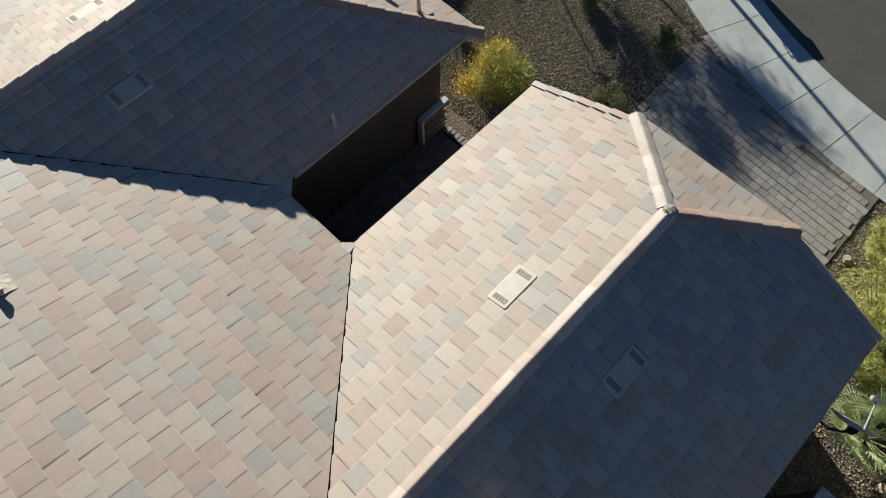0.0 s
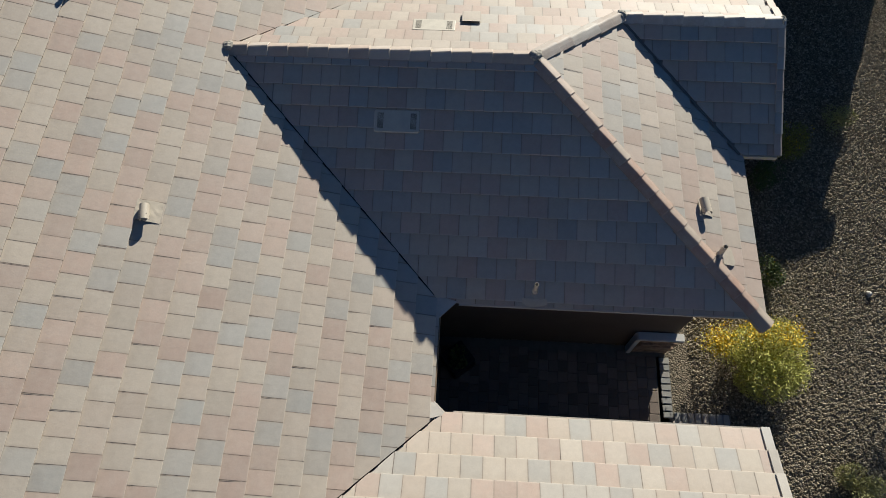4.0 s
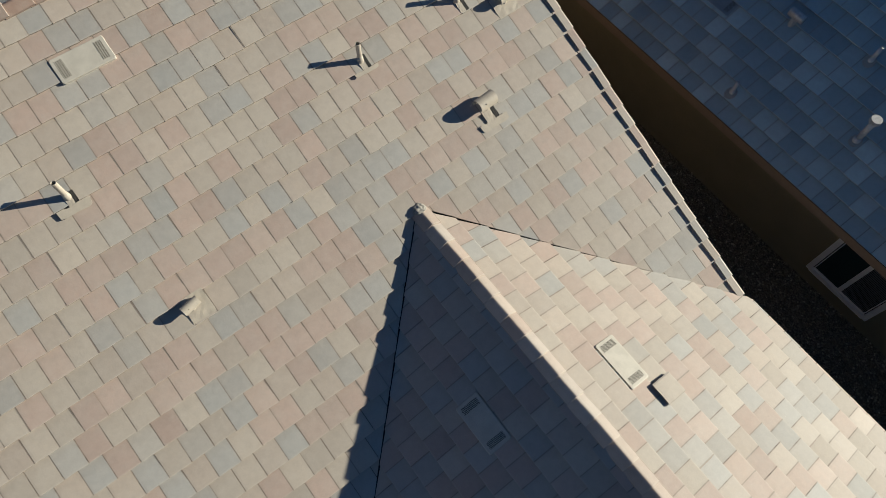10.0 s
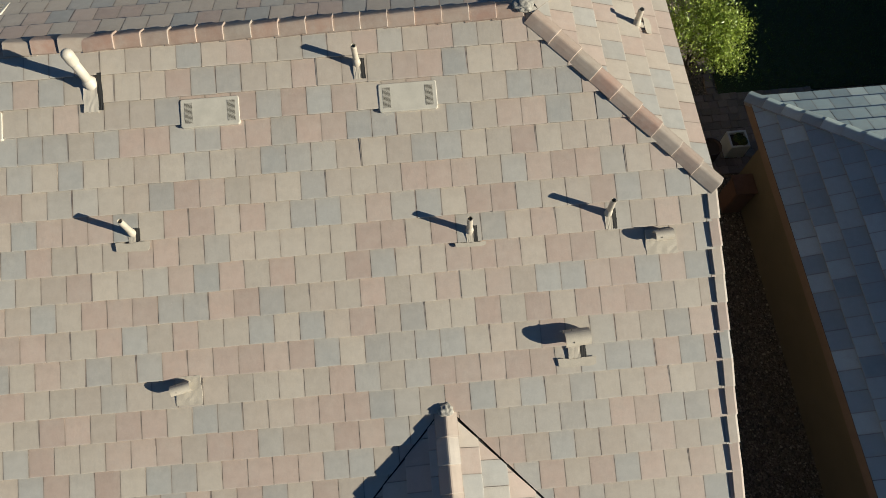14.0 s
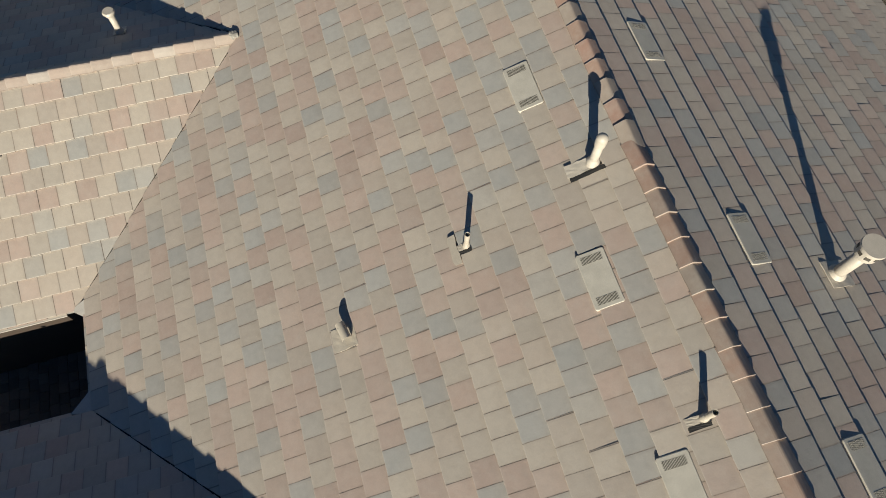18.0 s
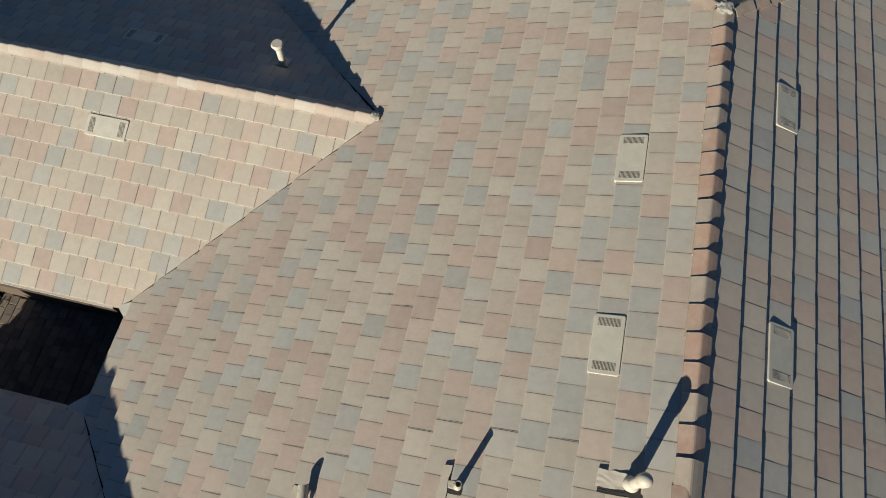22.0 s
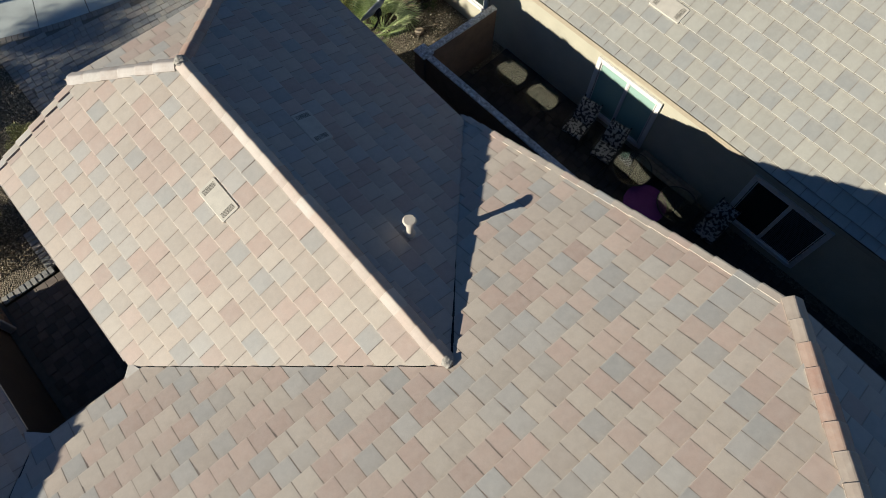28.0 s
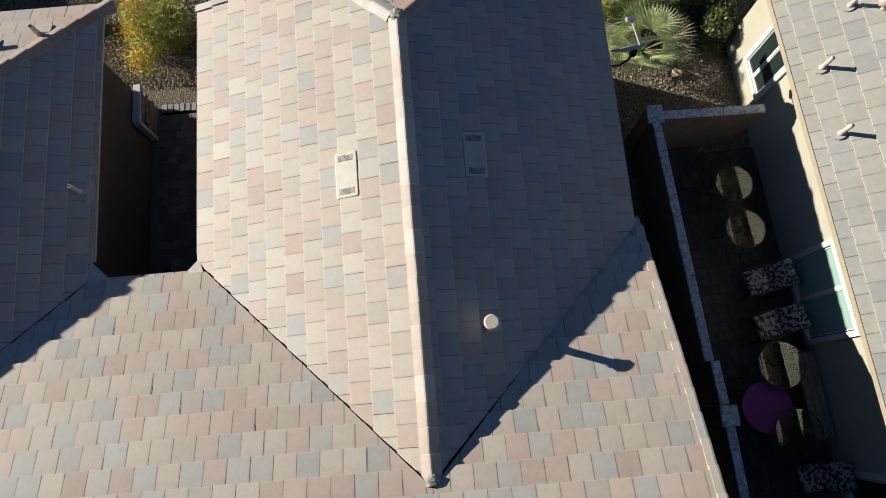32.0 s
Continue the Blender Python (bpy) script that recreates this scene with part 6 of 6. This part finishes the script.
def shrub(name, x, y, rx, ry, h, count, material, label, seed, size=0.05, flowers=0, aspect=2.5, stems=14, category="shrub", lumps=9):
    b = thing(name, (x, y, 0), label, category)
    bm = bmesh.new()
    r = random.Random(seed)
    for i in range(stems):
        a = r.uniform(0, 2 * math.pi)
        k = r.uniform(0.3, 0.85)
        tip = Vector((math.cos(a) * rx * k, math.sin(a) * ry * k, h * r.uniform(0.55, 0.95)))
        mid = tip * 0.5 + Vector((r.uniform(-0.06, 0.06), r.uniform(-0.06, 0.06), 0.06))
        add_tube(bm, (0, 0, 0), mid, 0.010, 0.007, 5, False)
        add_tube(bm, mid, tip, 0.007, 0.003, 5, False)
    part("stem", bm, REED if stems > 60 else BARK, b, "thin green stems" if stems > 60 else "thin woody stems")
    pts = crown_points(count, rx, ry, h * 0.58, h * 0.52, seed, lumps=lumps)
    leaves("foliage", pts, size, material, b, seed, aspect)
    if flowers:
        fp = crown_points(flowers * 4, rx * 1.04, ry * 1.04, h * 0.62, h * 0.55, seed, hollow=0.85, lumps=lumps)
        fp = fp[fp[:, 2] > h * 0.45][:flowers]
        leaves("bloom", fp, 0.045, FLOWER, b, seed + 1, 1.1, "small yellow flowers")["kind"] = "stuff"
    return b


shrub("flowering_shrub", 4.1, 10.25, 0.95, 1.0, 1.05, 15000, YELLOWISH, "round olive-green shrub dotted with yellow flowers", 11, 0.10, 60, 7.0, 40, lumps=16)
bloom = bpy.data.objects["flowering_shrub"]
rf = np.random.default_rng(77)
fc = np.concatenate([rf.normal(size=(800, 3)) * (0.16, 0.16, 0.14) + (-0.38, -0.95, 0.72), rf.normal(size=(320, 3)) * (0.14, 0.2, 0.1) + (-0.55, -0.3, 0.95), rf.normal(size=(320, 3)) * (0.15, 0.15, 0.1) + (-0.45, 0.35, 0.98)])
leaves("bloom", fc, 0.042, FLOWER, bloom, 78, 1.1, "dense clusters of yellow flowers")["kind"] = "stuff"
leaves("foliage", rf.normal(size=(900, 3)) * (0.17, 0.17, 0.16) + (-0.36, -0.88, 0.6), 0.06, YELLOWISH, bloom, 79, 3.2)
shrub("shrub", 6.27, 11.72, 0.45, 0.45, 0.55, 4200, SAGE, "small sage-green round shrub on gravel", 12, 0.05)
shrub("shrub", 6.12, 14.2, 0.52, 0.52, 0.5, 3600, GREEN, "small dark green shrub in tree shade", 13, 0.07, 0, 6)
shrub("shrub", 3.95, 13.9, 0.36, 0.36, 0.45, 1800, GREEN, "small dark green spiky plant on gravel", 14, 0.14, 0, 9)
shrub("shrub", 3.41, 16.14, 0.5, 0.45, 0.45, 2600, GREEN, "dark green shrub near the pavement", 19, 0.07, 0, 4)
shrub("shrub", 2.0, 10.75, 0.4, 0.35, 0.45, 1800, GREEN, "low dark green shrub in the house's shade", 15, 0.05, 14)
shrub("shrub", -0.4, 10.85, 0.5, 0.45, 0.55, 2400, GREEN, "low dark green shrub in the house's shade", 16, 0.05)
shrub("shrub", -1.3, 11.6, 0.55, 0.5, 0.7, 2600, OLIVE, "yellow-flecked shrub in the gable's shade", 17, 0.055, 60)
shrub("shrub", -2.1, 12.85, 0.45, 0.45, 0.45, 1800, SAGE, "small sage-green shrub on gravel", 18, 0.05)
# the planted bed beside the drive
BED = ((14.1, 11.0, 1.25, 1.35, 1.8, 12000, BRIGHT, "large feathery yellow-green shrub beside the drive"), (15.5, 11.6, 1.3, 1.2, 2.0, 12000, BRIGHT, "tall feathery yellow-green shrub with pale stems"),
       (14.6, 9.95, 0.95, 0.7, 1.0, 7000, BRIGHT, "feathery green shrub spilling beside the roof edge"), (16.8, 12.6, 1.3, 1.1, 1.8, 10000, BRIGHT, "feathery yellow-green shrub in the planted bed"),
       (13.3, 12.9, 0.7, 0.8, 1.1, 7000, BRIGHT, "feathery shrub with thin yellow-green stems"), (15.9, 9.9, 0.6, 0.6, 0.8, 6000, GREEN, "dense dark green shrub in the planted bed"),
       (16.85, 9.15, 0.5, 0.75, 1.1, 9000, LEAFY, "dense leafy green shrub by the stucco wall"), (17.4, 10.6, 0.7, 0.6, 1.2, 7000, GREEN, "dense dark green shrub by the house corner"))
for i, (x, y, rx, ry, h, n, mat, lab) in enumerate(BED):
    thin = mat is BRIGHT
    shrub("shrub", x, y, rx, ry, h, round(n * 1.1) if thin else n, mat, lab, 30 + i, 0.15 if thin else 0.07, 24 if thin else 0, 14.0 if thin else 2.0, 130 if thin else 20, lumps=13)
for i, (x, y, r) in enumerate(((12.85, 11.0, 0.16), (12.9, 12.1, 0.12), (15.9, 8.2, 0.13), (17.3, 13.0, 0.3), (16.9, 13.3, 0.22))):
    tagged(blob("rock", (x, y, r * 0.45), (r, r * 0.8, r * 0.7), None, PALE_ROCK, 40 + i), "rough tan landscape rock in the planted bed", "rock")


FROND_DARK = leaf_material("dark_palm_frond", [(0, (0.035, 0.055, 0.02)), (0.5, (0.07, 0.10, 0.035)), (1, (0.13, 0.165, 0.065))], 0.45)


def fan_palm(x, y, count, radius, h, seed, label, green=FROND):
    b = thing("fan_palm", (x, y, 0), label, "palm")
    r = random.Random(seed)
    part("trunk", tube_bm((0, 0, 0), (0, 0, h * 0.5), 0.12, 0.09, 14), BARK, b, "short fibrous trunk")
    for i in range(count):
        a = 2 * math.pi * (i * 0.382 + r.uniform(-0.04, 0.04))
        tilt = r.uniform(0.15, 1.25)
        L = radius * r.uniform(0.55, 0.8)
        out = Vector((math.cos(a), math.sin(a), 0))
        base = Vector((0, 0, h * 0.45))
        hub = base + out * L * math.sin(tilt) * 0.8 + Vector((0, 0, L * math.cos(tilt) * 0.8))
        bm = bmesh.new()
        add_tube(bm, base, hub, 0.012, 0.008, 6, False)
        fwd = (hub - base).normalized()
        side = fwd.cross(Vector((0, 0, 1))).normalized()
        norm = side.cross(fwd)
        n, fl = 22, radius * r.uniform(0.42, 0.58)
        for k in range(n):
            t = (k / (n - 1) - 0.5) * radians(210)
            d = fwd * math.cos(t) + side * math.sin(t)
            q = norm.cross(d).normalized() * 0.016
            droop = Vector((0, 0, -0.10 - 0.1 * r.random())) * fl
            m1 = hub + d * fl * 0.55
            tip = hub + d * fl + droop
            v = [bm.verts.new(p) for p in (hub, m1 + q, tip, m1 - q, m1 + norm * 0.008)]
            bm.faces.new((v[0], v[1], v[4]))
            bm.faces.new((v[1], v[2], v[4]))
            bm.faces.new((v[2], v[3], v[4]))
            bm.faces.new((v[3], v[0], v[4]))
        part("frond", bm, green if r.random() > 0.12 else DRY, b)
    return b


fan_palm(15.1, 8.75, 30, 1.15, 0.5, 5, "low fan palm with stiff grey-green fronds")
fan_palm(16.35, 10.75, 22, 1.25, 1.5, 6, "dark green fan palm among shrubs by the stucco house", FROND_DARK)
fan_palm(15.5, 10.0, 16, 1.0, 0.7, 8, "fan palm with dark green fronds among shrubs", FROND_DARK)


def tree(name, x, y, h, spread, seed, material, count, label, trunks=4, size=0.06, cz=0.72):
    b = thing(name, (x, y, 0), label, "tree")
    r = random.Random(seed)
    bm = bmesh.new()
    tips = []
    wide = 0.45 if trunks == 4 else 0.2
    lean = Vector((-0.12, 0.5, 0)) if trunks == 4 else Vector((0, 0, 0))
    for i in range(trunks):
        a = 2 * math.pi * i / trunks + r.uniform(-0.4, 0.4)
        p, rad, d = Vector((math.cos(a) * 0.05, math.sin(a) * 0.05, 0)), 0.05, (Vector((math.cos(a) * wide, math.sin(a) * wide, 1)) + lean).normalized()
        for s in range(4):
            q = p + d * h * 0.17
            add_tube(bm, p, q, rad, rad * 0.78, 8, False)
            p, rad = q, rad * 0.78
            d = (d + Vector((r.uniform(-0.3, 0.3), r.uniform(-0.3, 0.3), r.uniform(-0.05, 0.2)))).normalized()
        for s in range(6):
            e = p + Vector((r.gauss(0, 0.35), r.gauss(0, 0.35), r.uniform(0.05, 0.45))) * spread
            add_tube(bm, p - d * 0.2, e, rad * 0.55, 0.008, 6, False)
            tips.append(e)
    part("trunk", bm, BARK, b, "several slender dark trunks and limbs")
    rr = np.random.default_rng(seed)
    t = np.array([v[:] for v in tips])
    pts = t[rr.integers(0, len(t), count)] + rr.normal(size=(count, 3)) * np.array([0.26, 0.26, 0.17]) * spread
    leaves("crown", pts, size, material, b, seed, 3.0, "airy crown of small leaves")
    return b


tree("desert_tree", 0.66, 14.72, 3.1, 0.95, 21, OLIVE, 6500, "multi-trunk desert tree with an airy olive crown", 4, 0.085)
tree("desert_tree", -1.6, 17.4, 5.2, 1.05, 23, OLIVE, 15000, "slender desert tree with an airy crown", 3, 0.085)
tree("garden_tree", -6.75, -8.75, 1.75, 0.85, 24, VIVID, 15000, "small bright green garden tree at the lawn edge", 3, 0.075)
rock = blob("rock", (2.3, 12.82, 0.04), (0.06, 0.055, 0.045), None, plain("pale_rock", (0.62, 0.60, 0.56), 0.8), 4)
tagged(rock, "single pale rounded rock on gravel", "rock")

# lawn behind
LAWN = leaf_material("lawn_blade", [(0, (0.03, 0.07, 0.012)), (1, (0.07, 0.14, 0.025))])
rl = np.random.default_rng(9)
lp = np.stack([rl.uniform(-13.5, -7.26, 26000), rl.uniform(-17, -7.74, 26000), np.full(26000, 0.03)], 1)
tagged(leaves("lawn", lp, 0.09, LAWN, None, 10, 5.0, up=2.0), "short green lawn in the back yard", "lawn", kind="stuff")
part("turf", box_bm((-13.6, -17.1, 0.0), (-7.26, -7.74, 0.02)), plain("turf_soil", (0.04, 0.06, 0.02), 0.9), bpy.data.objects["lawn"])

leaves("foliage", crown_points(1500, 0.2, 0.2, 0.10, 0.48, 31), 0.06, GREEN, bpy.data.objects["planter"], 31)
# A wall out of view, added so that the lawn lies in shade.
block_wall("shade_wall", (-13.85, -5.6), (-13.85, -17.3), 2.3, label="unseen block wall added to shade the lawn")
# street lamp
lamp = thing("street_lamp", (0.3, 19.25, 0), "slender grey street lamp post beside the pavement", "street lamp")
part("post", tube_bm((0, 0, 0), (0, 0, 6.2), 0.075, 0.05, 16), ZINC, lamp)
part("base", tube_bm((0, 0, 0), (0, 0, 0.25), 0.14, 0.12, 16), ZINC, lamp)
part("arm", tube_bm((0, 0, 6.1), (0.6, 0.9, 6.3), 0.03, 0.025, 10), ZINC, lamp)
part("head", box_bm((0.45, 0.8, 6.24), (0.75, 1.3, 6.36), 0.03), ZINC, lamp)
# potted plant in the court's corner
pot = thing("planter", (4.25, 4.15, 0.05, 0, 0, 38), "dark square planter with a leafy plant in the entry court", "planter")
part("pot", box_bm((-0.26, -0.26, 0), (0.26, 0.26, 0.45), 0.02), IRON, pot)
leaves("foliage", crown_points(700, 0.24, 0.24, 0.15, 0.5, 3), 0.08, GREEN, pot, 3)


# wheeled bins at the kerb
BIN = plain("dark_blue_green_plastic", (0.045, 0.085, 0.10), 0.5, scale=3, vary=0.15, relief=0.05)
BIN_LID = plain("worn_dark_plastic", (0.10, 0.10, 0.095), 0.55, scale=4, vary=0.25, relief=0.1)
RUBBER = plain("black_rubber", (0.018, 0.018, 0.018), 0.7)


def wheeled_bin(x, y, turn, label):
    b = thing("wheeled_bin", (x, y, 0.01, 0, 0, turn), label, "rubbish bin", "wheeled bins")
    bm = bmesh.new()
    lo = [bm.verts.new(v) for v in ((-0.22, -0.24, 0.06), (0.22, -0.24, 0.06), (0.22, 0.20, 0.06), (-0.22, 0.20, 0.06))]
    hi = [bm.verts.new(v) for v in ((-0.30, -0.33, 0.98), (0.30, -0.33, 0.98), (0.30, 0.33, 1.0), (-0.30, 0.33, 1.0))]
    bm.faces.new(lo[::-1])
    bm.faces.new(hi)
    for i in range(4):
        bm.faces.new((lo[i], lo[(i + 1) % 4], hi[(i + 1) % 4], hi[i]))
    bmesh.ops.bevel(bm, geom=bm.edges[:], offset=0.025, segments=2, affect="EDGES")
    part("body", bm, BIN, b, "tapered plastic body")
    part("rim", box_bm((-0.325, -0.345, 0.94), (0.325, 0.35, 0.985), 0.012), BIN, b)
    bm = bmesh.new()
    bmesh.ops.create_grid(bm, x_segments=8, y_segments=8, size=0.5)
    for v in bm.verts:
        v.co = Vector((v.co.x * 0.67, v.co.y * 0.74 + 0.01, 1.0 + 0.06 * (1 - (2 * v.co.x) ** 2) * (1 - (2 * v.co.y) ** 4)))
    ext = bmesh.ops.extrude_face_region(bm, geom=bm.faces[:])
    bmesh.ops.translate(bm, verts=[v for v in ext["geom"] if isinstance(v, bmesh.types.BMVert)], vec=(0, 0, -0.018))
    part("lid", bm, BIN_LID, b, "domed hinged lid")
    bm = bmesh.new()
    add_tube(bm, (-0.24, -0.42, 0.97), (0.24, -0.42, 0.97), 0.016, None, 10)
    for s in (-1, 1):
        add_tube(bm, (s * 0.24, -0.42, 0.97), (s * 0.24, -0.33, 0.95), 0.016, None, 10)
    part("handle", bm, BIN, b)
    part("axle", tube_bm((-0.27, -0.27, 0.12), (0.27, -0.27, 0.12), 0.012, None, 8), ZINC, b)
    for s in (-1, 1):
        part("wheel", tube_bm((s * 0.25, -0.27, 0.12), (s * 0.31, -0.27, 0.12), 0.12, None, 20), RUBBER, b)
    part("emblem", box_bm((0.282, -0.06, 0.62), (0.292, 0.06, 0.74), 0.0, Matrix.Rotation(0.0, 4, "Z")), TRIM, b, "small pale emblem")
    return b


wheeled_bin(6.17, 17.76, -30, "dark blue-green wheeled bin standing at the kerb")
wheeled_bin(2.15, 18.95, -38, "dark wheeled bin on the pavement's edge")

# utility cover let into the pavement
cover = thing("utility_cover", (4.62, 17.45, 0.036, 0, 0, -33), "grey rectangular utility cover set in the pavement", "utility cover")
part("frame", box_bm((-0.36, -0.22, -0.02), (0.36, 0.22, 0.004), 0.002), CONCRETE, cover)
part("lid", box_bm((-0.33, -0.19, 0.004), (0.33, 0.19, 0.008), 0.002), plain("grey_cover", (0.36, 0.38, 0.37), 0.7, vary=0.1), cover)
for s in (-1, 1):
    part("bolt", tube_bm((s * 0.25, 0, 0.008), (s * 0.25, 0, 0.013), 0.015, None, 10), ZINC, cover)
